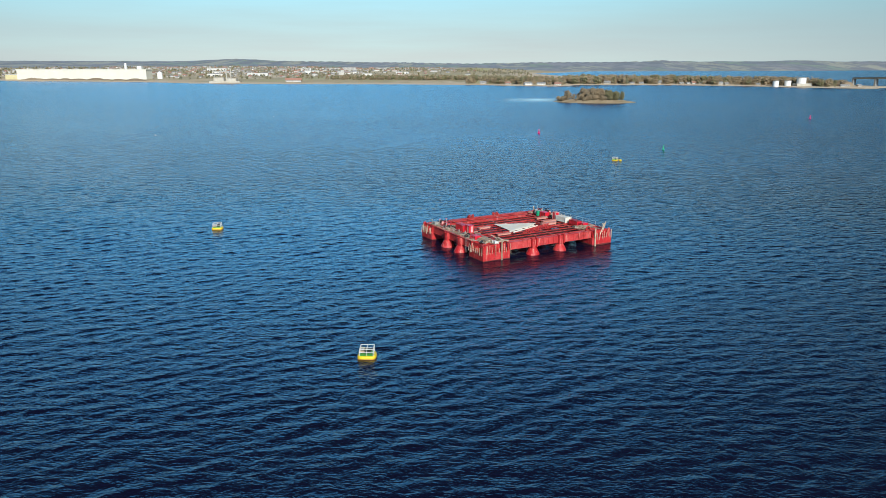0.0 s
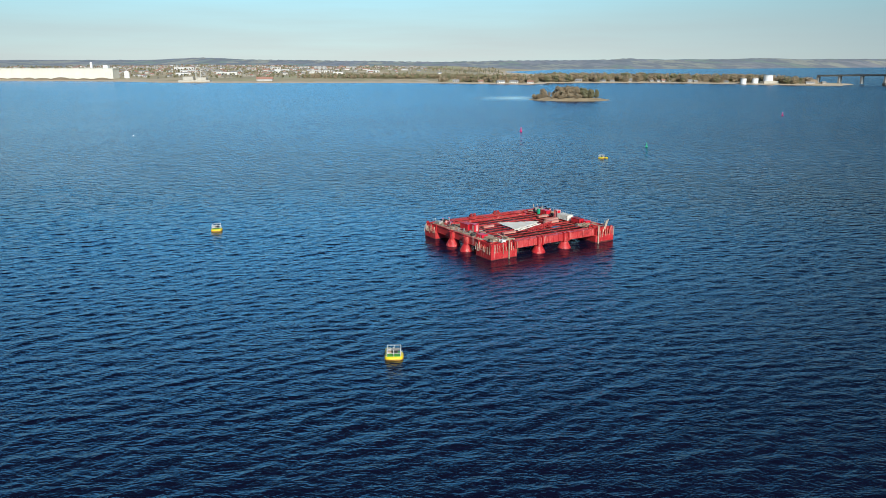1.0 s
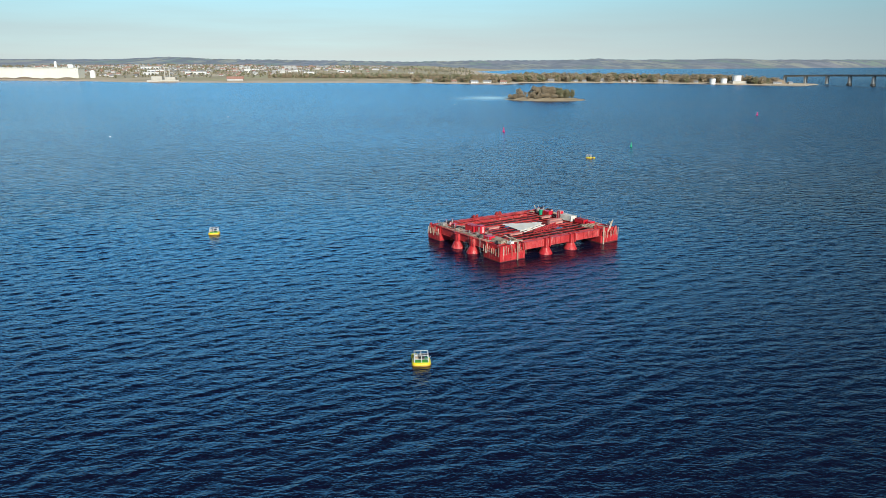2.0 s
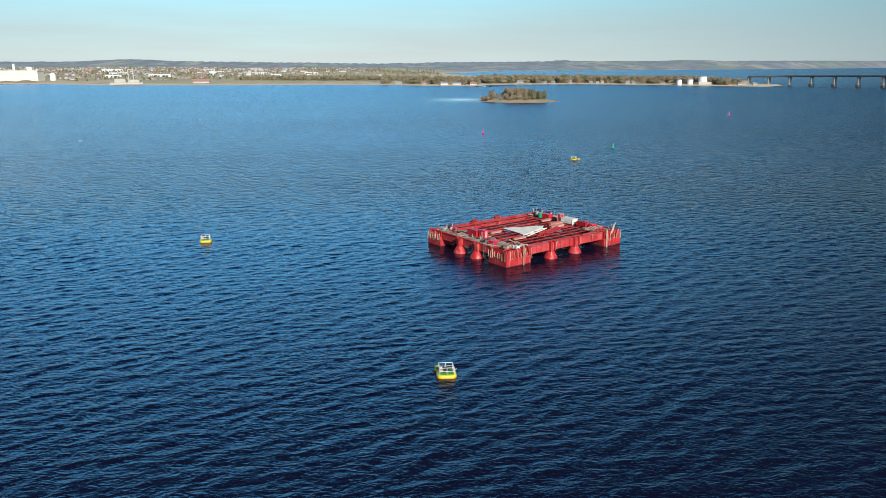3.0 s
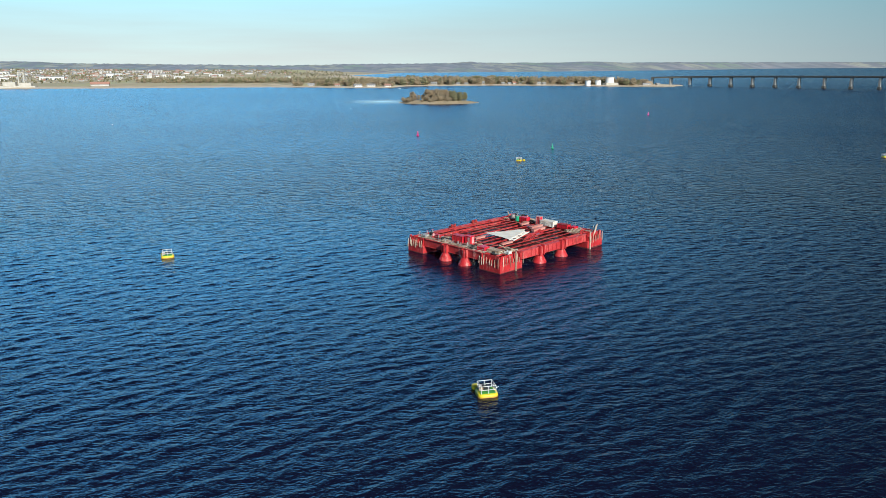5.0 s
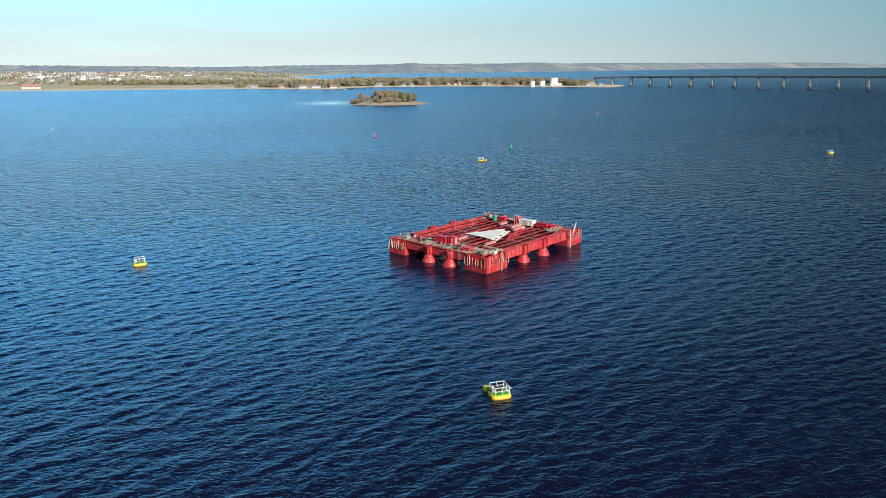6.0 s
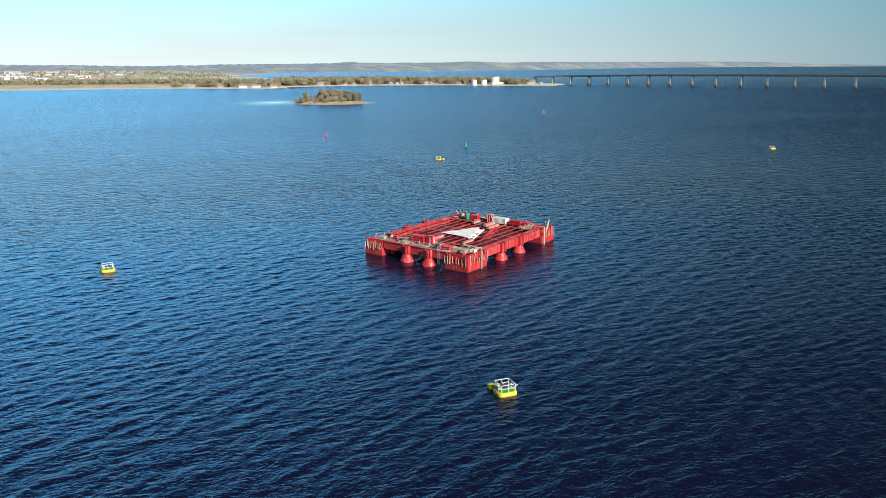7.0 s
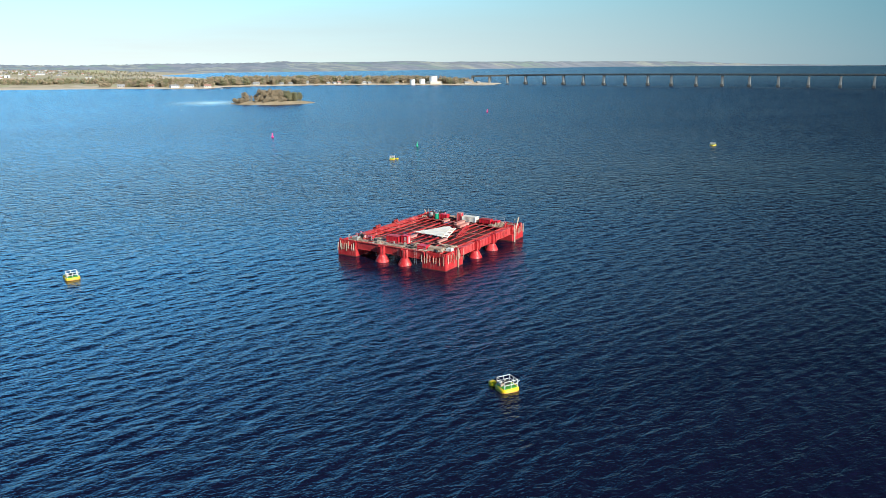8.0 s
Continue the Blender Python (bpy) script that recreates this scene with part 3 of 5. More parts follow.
def build_dock():
    dock = thing("floating_dock", "red painted steel floating dock with an open beamed deck", "floating dock", DOCK)
    rng = random.Random(3)
    # corner pontoons with gussets and timber fenders
    for cu, cv in ((0, 0), (1, 0), (0, 1), (1, 1)):
        bm = bmesh.new()
        u0, u1 = (0.0, 6.0) if cu == 0 else (L - 4.9, L)
        v0, v1 = (0.0, 5.0) if cv == 0 else (W - 4.3, W)
        box(bm, u0, u1, v0, v1, -1.5, 1.55, 0.08)
        box(bm, u0 + 0.55, u1 - 0.55, v0 + 0.55, v0 + 0.7, 1.5, TOP - 0.02, 0.02)
        box(bm, u0 + 0.55, u1 - 0.55, v1 - 0.7, v1 - 0.55, 1.5, TOP - 0.02, 0.02)
        box(bm, u0 + 0.55, u0 + 0.7, v0 + 0.7, v1 - 0.7, 1.5, TOP - 0.02, 0.02)
        box(bm, u1 - 0.7, u1 - 0.55, v0 + 0.7, v1 - 0.7, 1.5, TOP - 0.02, 0.02)
        pontoon = part("corner_pontoon", bm, RED, dock)
        bm = bmesh.new()
        box(bm, u0 - 0.012, u1 + 0.012, v0 - 0.012, v1 + 0.012, -0.6, 0.2 + 0.06 * cu, 0.06)
        part("waterline_band", bm, RUST, pontoon, "dark wet band at the waterline")
        # tall tapered corner plates that stand up over the deck edge
        cx, cy = (u0, v0) if (cu, cv) == (0, 0) else (u1, v0) if (cu, cv) == (1, 0) else (u0, v1) if (cu, cv) == (0, 1) else (u1, v1)
        ox, oy = (1 if cu == 0 else -1), (1 if cv == 0 else -1)
        for along in ("u", "v"):
            bm = bmesh.new()
            faces = []
            for side in (0.10, 0.20):
                prof = [(0.12, 1.5), (1.3, 1.5), (1.0, TOP - 0.3), (0.8, TOP + 0.15), (0.4, TOP + 0.15), (0.22, TOP - 0.4)]
                faces.append([bm.verts.new((cx + ox * p, cy + oy * side, z) if along == "u" else (cx + ox * side, cy + oy * p, z)) for p, z in prof])
            bm.faces.new(faces[0])
            bm.faces.new(list(reversed(faces[1])))
            for i in range(6):
                j = (i + 1) % 6
                bm.faces.new((faces[0][j], faces[0][i], faces[1][i], faces[1][j]))
            bmesh.ops.recalc_face_normals(bm, faces=bm.faces[:])
            part("corner_plate", bm, RED, pontoon)
        edges = [("v", u0 if cu == 0 else u1, v0, v1, -1 if cu == 0 else 1), ("u", v0 if cv == 0 else v1, u0, u1, -1 if cv == 0 else 1)]
        for axis, fixed, a, b, out in edges:
            n = 8
            for k in range(n):
                s = a + 0.3 + (b - a - 0.6) * k / (n - 1)
                # gusset: a tapered bracket from the ledge to the deck edge
                bm = bmesh.new()
                inner = fixed - out * 0.6
                h = TOP - (rng.uniform(0.0, 0.1) if k in (0, n - 1) else rng.uniform(0.35, 0.9))
                prof = [(fixed - out * 0.03, 1.5), (inner, 1.5), (inner, h), (inner + out * 0.22, h)]
                faces = []
                for side in (-0.05, 0.05):
                    faces.append([bm.verts.new((p, s + side, z) if axis == "v" else (s + side, p, z)) for p, z in prof])
                bm.faces.new(faces[0])
                bm.faces.new(list(reversed(faces[1])))
                for i in range(4):
                    j = (i + 1) % 4
                    bm.faces.new((faces[0][j], faces[0][i], faces[1][i], faces[1][j]))
                bmesh.ops.recalc_face_normals(bm, faces=bm.faces[:])
                part("gusset", bm, RED, pontoon)
                bm = bmesh.new()
                off = fixed + out * 0.09
                r = rng.uniform(0.04, 0.075)
                z0, z1 = rng.uniform(0.9, 1.5), rng.uniform(2.2, 3.0)
                lean = rng.uniform(-0.06, 0.06)
                q0 = s + rng.uniform(0.1, 0.45)
                q1 = q0 + lean * 2
                rod(bm, (off, q0, z0) if axis == "v" else (q0, off, z0), (off - out * 0.1, q1, z1) if axis == "v" else (q1, off - out * 0.1, z1), r)
                part("fender_post", bm, POST, pontoon, "weathered timber fender post")
    # girders along the four sides, with flanges
    for name, u0, u1, v0, v1 in (("side_girder", 5.95, L - 4.85, 0.55, 1.05), ("side_girder", 5.95, L - 4.85, W - 1.05, W - 0.55),
                                 ("end_girder", 0.55, 1.05, 4.95, W - 4.25), ("end_girder", L - 1.05, L - 0.55, 4.95, W - 4.25)):
        bm = bmesh.new()
        box(bm, u0, u1, v0, v1, 1.6, TOP - 0.1, 0.02)
        if name == "side_girder":
            box(bm, u0, u1, v0 - 0.14, v1 + 0.14, TOP - 0.1, TOP, 0.02)
            box(bm, u0, u1, v0 - 0.14, v1 + 0.14, 1.52, 1.6, 0.02)
        else:
            box(bm, u0 - 0.14, u1 + 0.14, v0, v1, TOP - 0.1, TOP, 0.02)
            box(bm, u0 - 0.14, u1 + 0.14, v0, v1, 1.52, 1.6, 0.02)
        part(name, bm, RED_GIRDER, dock)
    # columns with flared feet
    spots = [(u, v) for v in (0.75, W - 0.75) for u in (11.8, 18.3)] + [(u, v) for u in (0.45, L - 0.45) for v in (8.9, 14.0)]
    for u, v in spots:
        bm = bmesh.new()
        lathe(bm, [(0.62, 0.9), (0.62, TOP - 0.2)], 20, (u, v))
        col = part("column", bm, RED, dock, smooth=True)
        bm = bmesh.new()
        lathe(bm, [(1.32, -1.5), (1.32, 0.12), (1.26, 0.22), (0.78, 1.15), (0.66, 1.3)], 24, (u, v))
        part("flared_foot", bm, RED, col, smooth=True)
        for s in (-0.55, 0.55):
            bm = bmesh.new()
            if v < 2 or v > W - 2:
                o = -1 if v < 2 else 1
                box(bm, u + s - 0.13, u + s + 0.13, min(v, v + o * 0.75), max(v, v + o * 0.75), 1.4, TOP + 0.25, 0.02)
            else:
                o = -1 if u < 2 else 1
                box(bm, min(u, u + o * 0.5), max(u, u + o * 0.5), v + s - 0.1, v + s + 0.1, 1.4, TOP - 0.1, 0.02)
            part("bracket", bm, RED, col)
        bm = bmesh.new()
        if v < 2 or v > W - 2:
            o = -1 if v < 2 else 1
            # darker panel painted in for the shaded gap between the brackets
            box(bm, u - 0.42, u + 0.42, min(v + o * 0.34, v + o * 0.4), max(v + o * 0.34, v + o * 0.4), 1.45, TOP + 0.05)
            part("recess_shade_panel", bm, RED_DEEP, col)
    # stiffeners and weld seams on the long girders
    for v, out in ((0.55, -1), (W - 0.55, 1)):
        for k in range(16):
            u = 6.6 + (L - 12.2) * k / 15
            bm = box(bmesh.new(), u - 0.025, u + 0.025, min(v, v + out * 0.1), max(v, v + out * 0.1), 1.6, TOP - 0.1)
            part("stiffener", bm, RED_GIRDER, dock)
    # deck beams: deep webs lengthwise with a narrow top flange
    n = 13
    for k in range(n):
        v = 1.9 + (W - 3.8) * k / (n - 1)
        d = 0.26 if k % 4 == 0 else 0.11
        bm = bmesh.new()
        box(bm, 1.05, L - 1.05, v - 0.03, v + 0.03, TOP - d, TOP - 0.05)
        box(bm, 1.05, L - 1.05, v - 0.075, v + 0.075, TOP - 0.05, TOP)
        box(bm, 1.05, L - 1.05, v - 0.06, v + 0.06, TOP - d - 0.03, TOP - d)
        part("deck_beam", bm, RED_WORN, dock, "worn chalky red deck beam")
    # light angles across the top; heavy bearers added below to darken the gaps
    for k in range(8):
        u = 2.6 + (L - 5.2) * k / 7
        bm = bmesh.new()
        box(bm, u - 0.05, u + 0.05, 1.05, W - 1.05, TOP + 0.003, TOP + 0.04)
        box(bm, u - 0.05, u - 0.025, 1.05, W - 1.05, TOP + 0.04, TOP + 0.11)
        part("cross_angle", bm, RED_WORN if k in (2, 5) else RED_PALE, dock)
    for k in range(6):
        u = 4.4 + (L - 8.8) * k / 5
        bm = bmesh.new()
        box(bm, u - 0.06, u + 0.06, 1.05, W - 1.05, TOP - 1.55, TOP - 1.0)
        box(bm, u - 0.16, u + 0.16, 1.05, W - 1.05, TOP - 1.62, TOP - 1.55)
        part("cross_bearer", bm, RED_DEEP, dock)
    # near-black plates under most bays stand in for the shade between beams
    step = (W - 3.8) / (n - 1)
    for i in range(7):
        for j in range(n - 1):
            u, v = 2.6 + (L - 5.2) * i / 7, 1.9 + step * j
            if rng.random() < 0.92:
                part("bay_shade_plate", box(bmesh.new(), u + 0.1, u + (L - 5.2) / 7 - 0.1, v + 0.13, v + step - 0.13, TOP - 0.99, TOP - 0.95), GAP_SHADE, dock)
    return dock


build_dock()


# ---- what stands on the dock ----
def crate(name, label, category, u, v, du, dv, h, mat, ribs=0, rib_mat=None, lid=None, z=TOP, turn=0.0):
    """A steel box on the deck with corner posts, ribbed sides and feet."""
    ob = thing(name, label, category, on_dock(u, v, z, turn))
    a, b = du / 2, dv / 2
    part("body", box(bmesh.new(), -a, a, -b, b, 0.08, h, 0.03), mat, ob)
    for x in (-a, a):
        for y in (-b, b):
            part("corner_post", box(bmesh.new(), x - 0.06, x + 0.06, y - 0.06, y + 0.06, 0.0, h + 0.03), rib_mat or mat, ob)
    for k in range(ribs):
        y = -b + dv * (k + 1) / (ribs + 1)
        part("rib", box(bmesh.new(), -a - 0.03, a + 0.03, y - 0.04, y + 0.04, 0.1, h - 0.05), rib_mat or mat, ob)
    if lid:
        part("lid", box(bmesh.new(), -a - 0.05, a + 0.05, -b - 0.05, b + 0.05, h + 0.02, h + 0.1, 0.02), lid, ob)
    return ob


crate("equipment_container", "bright red steel equipment container on the deck", "container", 3.5, 13.3, 1.5, 2.6, 1.25, RED_BRIGHT, 3, RED_DEEP, RED)
cabin = crate("control_cabin", "tall red control cabin with a faded pink side panel", "cabin", 3.7, 10.9, 1.05, 1.2, 1.5, RED_BRIGHT, 1, RED, RED_BRIGHT)
part("side_panel", box(bmesh.new(), -0.1, 0.38, -0.66, -0.6, 0.2, 1.4), PINK, cabin, "pale pink side panel")
part("door", box(bmesh.new(), -0.585, -0.52, -0.45, 0.0, 0.12, 1.35), PINK, cabin, "narrow pale pink door")
crate("tool_box", "low red steel tool box on the deck", "box", 2.0, 5.9, 1.2, 1.7, 0.75, RED_BRIGHT, 1)
crate("shipping_container", "white ribbed steel shipping container on the deck", "container", 26.7, 10.3, 1.5, 3.1, 1.2, CREAM, 10)
crate("control_cabin", "tall narrow red steel cabin beside the white container", "cabin", 26.5, 12.7, 0.9, 0.95, 1.6, RED_BRIGHT, 1, PINK, PINK)
crate("equipment_container", "red steel equipment box with pale ribs", "container", 26.5, 16.6, 1.2, 1.8, 1.05, RED_BRIGHT, 2, RED_DEEP)
crate("generator", "low red generator housing with a dark red lid", "generator", 27.0, 6.7, 1.3, 2.4, 0.85, RED_BRIGHT, 3, RED_DEEP, RED_DEEP)
crate("tool_box", "small grey steel box at the deck corner", "box", 1.6, 20.9, 0.9, 1.1, 0.6, STEEL, 1)
crate("tool_box", "small white steel box at the deck corner", "box", 3.4, 1.2, 0.7, 0.9, 0.5, WHITE, 0, None, None, TOP - 0.05)
crate("tool_box", "small red steel box near the deck edge", "box", 2.9, 18.6, 0.9, 1.5, 0.65, RED, 1)
crate("tool_box", "low red box beside the generator", "box", 27.3, 4.4, 1.2, 1.0, 0.8, RED_BRIGHT, 1)


def drum(u, v, mat, label, r=0.42, h=0.95):
    ob = thing("drum", label, "drum", on_dock(u, v))
    part("barrel", lathe(bmesh.new(), [(r, 0.0), (r, h * 0.33), (r + 0.03, h * 0.35), (r, h * 0.37), (r, h * 0.64), (r + 0.03, h * 0.66), (r, h * 0.68), (r, h)], 18), mat, ob, smooth=True)
    part("lid", lathe(bmesh.new(), [(r - 0.03, h), (r - 0.03, h + 0.02)], 18), STEEL, ob)


drum(26.0, 18.2, GREEN_MARK, "green steel drum standing on the deck", 0.5, 1.1)
drum(26.9, 20.2, STEEL, "grey steel drum standing on the deck")
drum(2.4, 16.9, DARK, "black drum standing on the deck", 0.3, 0.6)


def bollard(u, v):
    ob = thing("mooring_bollard", "dark red double mooring bollard at the deck edge", "bollard", on_dock(u, v), "bollards along the deck edge")
    part("base", box(bmesh.new(), -0.65, 0.65, -0.35, 0.35, 0.0, 0.1, 0.02), RED_DEEP, ob)
    for x in (-0.42, 0.42):
        part("post", lathe(bmesh.new(), [(0.2, 0.08), (0.2, 0.52), (0.28, 0.57), (0.28, 0.66), (0.18, 0.7)], 14, (x, 0)), RED_DEEP, ob, smooth=True)
    part("cross_bar", rod(bmesh.new(), (-0.75, 0, 0.38), (0.75, 0, 0.38), 0.1, 10), RED_DEEP, ob)


for u, v in ((11.6, W - 0.9), (17.8, W - 0.9), (28.6, 21.6)):
    bollard(u, v)


def walkway(u0, u1, v0, v1, label, rail_u):
    """Grey-brown plank walkway along a deck edge with a low pipe rail and loose pipes."""
    ob = thing("walkway", label, "walkway", on_dock(0, 0))
    n = int((v1 - v0) / 0.42)
    rng = random.Random(int(u0 * 10))
    for k in range(n):
        if rng.random() < 0.12:
            continue
        y = v0 + (v1 - v0) * (k + 0.5) / n
        part("plank", box(bmesh.new(), u0 + rng.uniform(-0.1, 0.1), u1 + rng.uniform(-0.1, 0.1), y - 0.18, y + 0.18, 0.0, 0.07), TIMBER, ob)
    m = int((v1 - v0) / 1.9)
    for k in range(m + 1):
        y = v0 + (v1 - v0) * k / m
        part("rail_post", rod(bmesh.new(), (rail_u, y, 0.0), (rail_u, y, 0.9), 0.024), STEEL, ob)
    for z in (0.5, 0.9):
        part("rail", rod(bmesh.new(), (rail_u, v0, z), (rail_u, v1, z), 0.022), STEEL, ob)


walkway(0.75, 2.0, 4.6, W - 2.0, "weathered plank walkway with grey pipe railing", 0.8)
walkway(L - 2.1, L - 0.9, 4.0, W - 2.0, "weathered plank walkway with grey railing beside containers", L - 0.85)


def pipe_bundle(u, v, length, n, label, turn):
    ob = thing("pipe_bundle", label, "pipes", on_dock(u, v, TOP, turn))
    rng = random.Random(int(u * 7 + v))
    for k in range(n):
        y = 0.17 * (k - n / 2)
        part("pipe", rod(bmesh.new(), (-length / 2 + rng.uniform(-0.3, 0.3), y, 0.09), (length / 2 + rng.uniform(-0.3, 0.3), y + rng.uniform(-0.08, 0.08), 0.09), 0.075, 7), STEEL if k % 2 else TIMBER, ob)


pipe_bundle(2.6, 9.0, 3.4, 4, "grey and brown pipes lying on the deck", 82)
pipe_bundle(2.7, 16.2, 2.6, 3, "grey pipes lying beside a red container", 95)
pipe_bundle(27.0, 15.2, 2.2, 3, "grey pipes lying beside red cabins", 88)


def timber_stack(u, v, turn, label, n=5, length=2.6):
    ob = thing("timber_stack", label, "timber", on_dock(u, v, TOP, turn))
    for layer in range(2):
        for k in range(n - layer):
            y = 0.34 * (k - n / 2) + 0.17 * layer
            part("beam", box(bmesh.new(), -length / 2 + 0.15 * layer, length / 2 - 0.1 * k, y, y + 0.28, 0.24 * layer, 0.24 * layer + 0.22, 0.015), TIMBER, ob)


timber_stack(2.6, 3.6, 92, "pale timber beams stacked on the deck", 6, 3.4)
timber_stack(26.4, 3.4, 20, "pale timber beams stacked at the deck corner", 6, 2.4)
timber_stack(5.2, 2.6, 80, "loose pale timber beams near the deck corner", 3, 2.2)


def white_sheet():
    """A stiff white sheet lying over the middle beams, its edges a little wavy."""
    corners = [Vector(c) for c in ((11.5, 7.7), (18.2, 10.0), (20.4, 11.5), (12.2, 14.8))]
    n = 26
    rng = random.Random(8)
    bm = bmesh.new()
    rows = []
    for i in range(n + 1):
        row = []
        for j in range(n + 1):
            s, t = i / n, j / n
            p = corners[0] * (1 - s) * (1 - t) + corners[1] * s * (1 - t) + corners[2] * s * t + corners[3] * (1 - s) * t
            edge = 1.0 if i in (0, n) or j in (0, n) else 0.0
            z = 0.05 + 0.05 * math.sin(p.x * 2.1) * math.sin(p.y * 1.7) + 0.06 + rng.uniform(-0.004, 0.004)
            row.append(bm.verts.new((p.x + edge * rng.uniform(-0.12, 0.12), p.y + edge * rng.uniform(-0.12, 0.12), z)))
        rows.append(row)
    for i in range(n):
        for j in range(n):
            bm.faces.new((rows[i][j], rows[i + 1][j], rows[i + 1][j + 1], rows[i][j + 1]))
    low = bmesh.ops.extrude_face_region(bm, geom=bm.faces[:])
    for v in low["geom"]:
        if isinstance(v, bmesh.types.BMVert):
            v.co.z += 0.05
    bmesh.ops.recalc_face_normals(bm, faces=bm.faces[:])
    ob = part("white_sheet", bm, TARP, None)
    ob.matrix_basis = on_dock(0, 0)
    tagged(ob, "large white sheet lying over the middle deck beams", "sheet")


white_sheet()


def slatted_frame(u0, v0, u1, v1):
    """A narrow white frame with cross slats beside the sheet."""
    a, b = Vector((u0, v0, 0)), Vector((u1, v1, 0))
    ob = thing("slatted_frame", "narrow white slatted frame lying beside the sheet", "frame", on_dock(0, 0))
    side = (b - a).normalized().cross(Vector((0, 0, 1)))
    for off in (0.0, 0.95):
        part("side_rail", rod(bmesh.new(), a - side * off + Vector((0, 0, 0.1)), b - side * off + Vector((0, 0, 0.1)), 0.1, 8), TARP, ob)
    for k in range(6):
        p = a.lerp(b, (k + 0.5 + 0.2 * math.sin(k * 2.3)) / 6)
        part("slat", rod(bmesh.new(), p + Vector((0, 0, 0.1)), p - side * 0.95 + Vector((0, 0, 0.1)), 0.11 + 0.08 * (k % 2), 6), TARP, ob)


slatted_frame(11.4, 6.7, 19.2, 9.4)


def truss(u0, v0, u1, v1, label):
    """A lattice beam of pipes lying on the deck."""
    a, b = Vector((u0, v0, 0)), Vector((u1, v1, 0))
    ob = thing("lattice_beam", label, "lattice beam", on_dock(0, 0))
    side = (b - a).normalized().cross(Vector((0, 0, 1))) * 0.45
    n = 10
    for off, z in ((side, 0.08), (-side, 0.08), (side * 0, 0.75)):
        part("chord", rod(bmesh.new(), a + off + Vector((0, 0, z)), b + off + Vector((0, 0, z)), 0.07), RED, ob)
    for k in range(n):
        p, q = a.lerp(b, k / n), a.lerp(b, (k + 0.5) / n)
        for off in (side, -side):
            part("lattice_bar", rod(bmesh.new(), p + off + Vector((0, 0, 0.08)), q + Vector((0, 0, 0.75)), 0.045), RED, ob)
            part("lattice_bar", rod(bmesh.new(), q + Vector((0, 0, 0.75)), a.lerp(b, (k + 1) / n) + off + Vector((0, 0, 0.08)), 0.045), RED, ob)


truss(12.8, 5.0, 20.8, 7.7, "red lattice beam lying beside the white sheet")


def plate(u, v, du, dv, h, label):
    ob = thing("steel_plate_box", label, "steel box", on_dock(u, v))
    part("shell", box(bmesh.new(), -du / 2, du / 2, -dv / 2, dv / 2, 0.06, h, 0.03), RED_PALE, ob)
    part("top_flange", box(bmesh.new(), -du / 2 - 0.08, du / 2 + 0.08, -dv / 2 - 0.08, dv / 2 + 0.08, h, h + 0.05), RED_PALE, ob)
    for x in (-du / 2 + 0.2, du / 2 - 0.2):
        part("bearer", box(bmesh.new(), x - 0.06, x + 0.06, -dv / 2 - 0.05, dv / 2 + 0.05, 0.0, 0.06), TIMBER, ob)


plate(21.9, 9.2, 3.6, 0.7, 0.5, "long chalky red steel box lying on the beams")
plate(23.4, 11.0, 3.4, 0.7, 0.5, "long chalky red steel box lying on the beams")
plate(8.2, 12.5, 2.6, 0.5, 0.4, "short chalky red steel box lying on the beams")
plate(8.6, 6.0, 3.0, 0.5, 0.35, "short chalky red steel box lying on the beams")
plate(24.0, 14.6, 2.4, 0.5, 0.4, "short chalky red steel box lying on the beams")


def pile(u, v, z0, z1, lean_u, lean_v, r, label):
    ob = part("mooring_post", rod(bmesh.new(), (0, 0, z0), (lean_u, lean_v, z1), r, 10), POST, None, smooth=True)
    ob.matrix_basis = on_dock(u, v, 0)
    tagged(ob, label, "mooring post", "timber posts at the dock corners")


pile(4.0, -0.2, -1.5, 3.5, 0.05, 0.1, 0.16, "upright pale timber mooring post at the dock corner")
pile(26.6, -0.2, -1.5, 3.5, -0.05, 0.1, 0.16, "upright pale timber mooring post at the dock corner")
pile(28.2, 0.5, 1.5, 4.3, 1.0, -0.1, 0.1, "pale timber post leaning against the dock corner")
pile(28.7, 0.7, 1.5, 4.5, 1.0, -0.2, 0.11, "pale timber post leaning against the dock corner")
pile(28.4, 1.2, 1.5, 4.0, 1.2, 0.1, 0.08, "thin pale timber pole leaning against the dock corner")
pile(L + 0.15, 3.4, -1.5, 2.9, 0.0, 0.0, 0.12, "upright pale timber mooring post at the dock corner")


def ladder(u, v):
    ob = thing("ladder", "pale steel ladder hanging down the dock side", "ladder", on_dock(u, v, 0))
    for y in (-0.22, 0.22):
        part("stile", rod(bmesh.new(), (0, y, 0.5), (0, y, 3.5), 0.022), STEEL, ob)
    for k in range(9):
        part("rung", rod(bmesh.new(), (0, -0.22, 0.7 + 0.3 * k), (0, 0.22, 0.7 + 0.3 * k), 0.012), STEEL, ob)


ladder(0.35, 6.6)


def pallet(u, v, turn, n):
    ob = thing("pallet", "pale wooden pallet lying on the deck", "pallet", on_dock(u, v, TOP, turn), "pallets on the deck")
    for k in range(n):
        z = 0.16 * k
        for y in (-0.42, 0.0, 0.42):
            part("bearer", box(bmesh.new(), -0.5, 0.5, y - 0.05, y + 0.05, z, z + 0.1), TIMBER, ob)
        for i in range(5):
            x = -0.45 + 0.225 * i
            part("slat", box(bmesh.new(), x - 0.07, x + 0.07, -0.48, 0.48, z + 0.1, z + 0.14), TIMBER, ob)


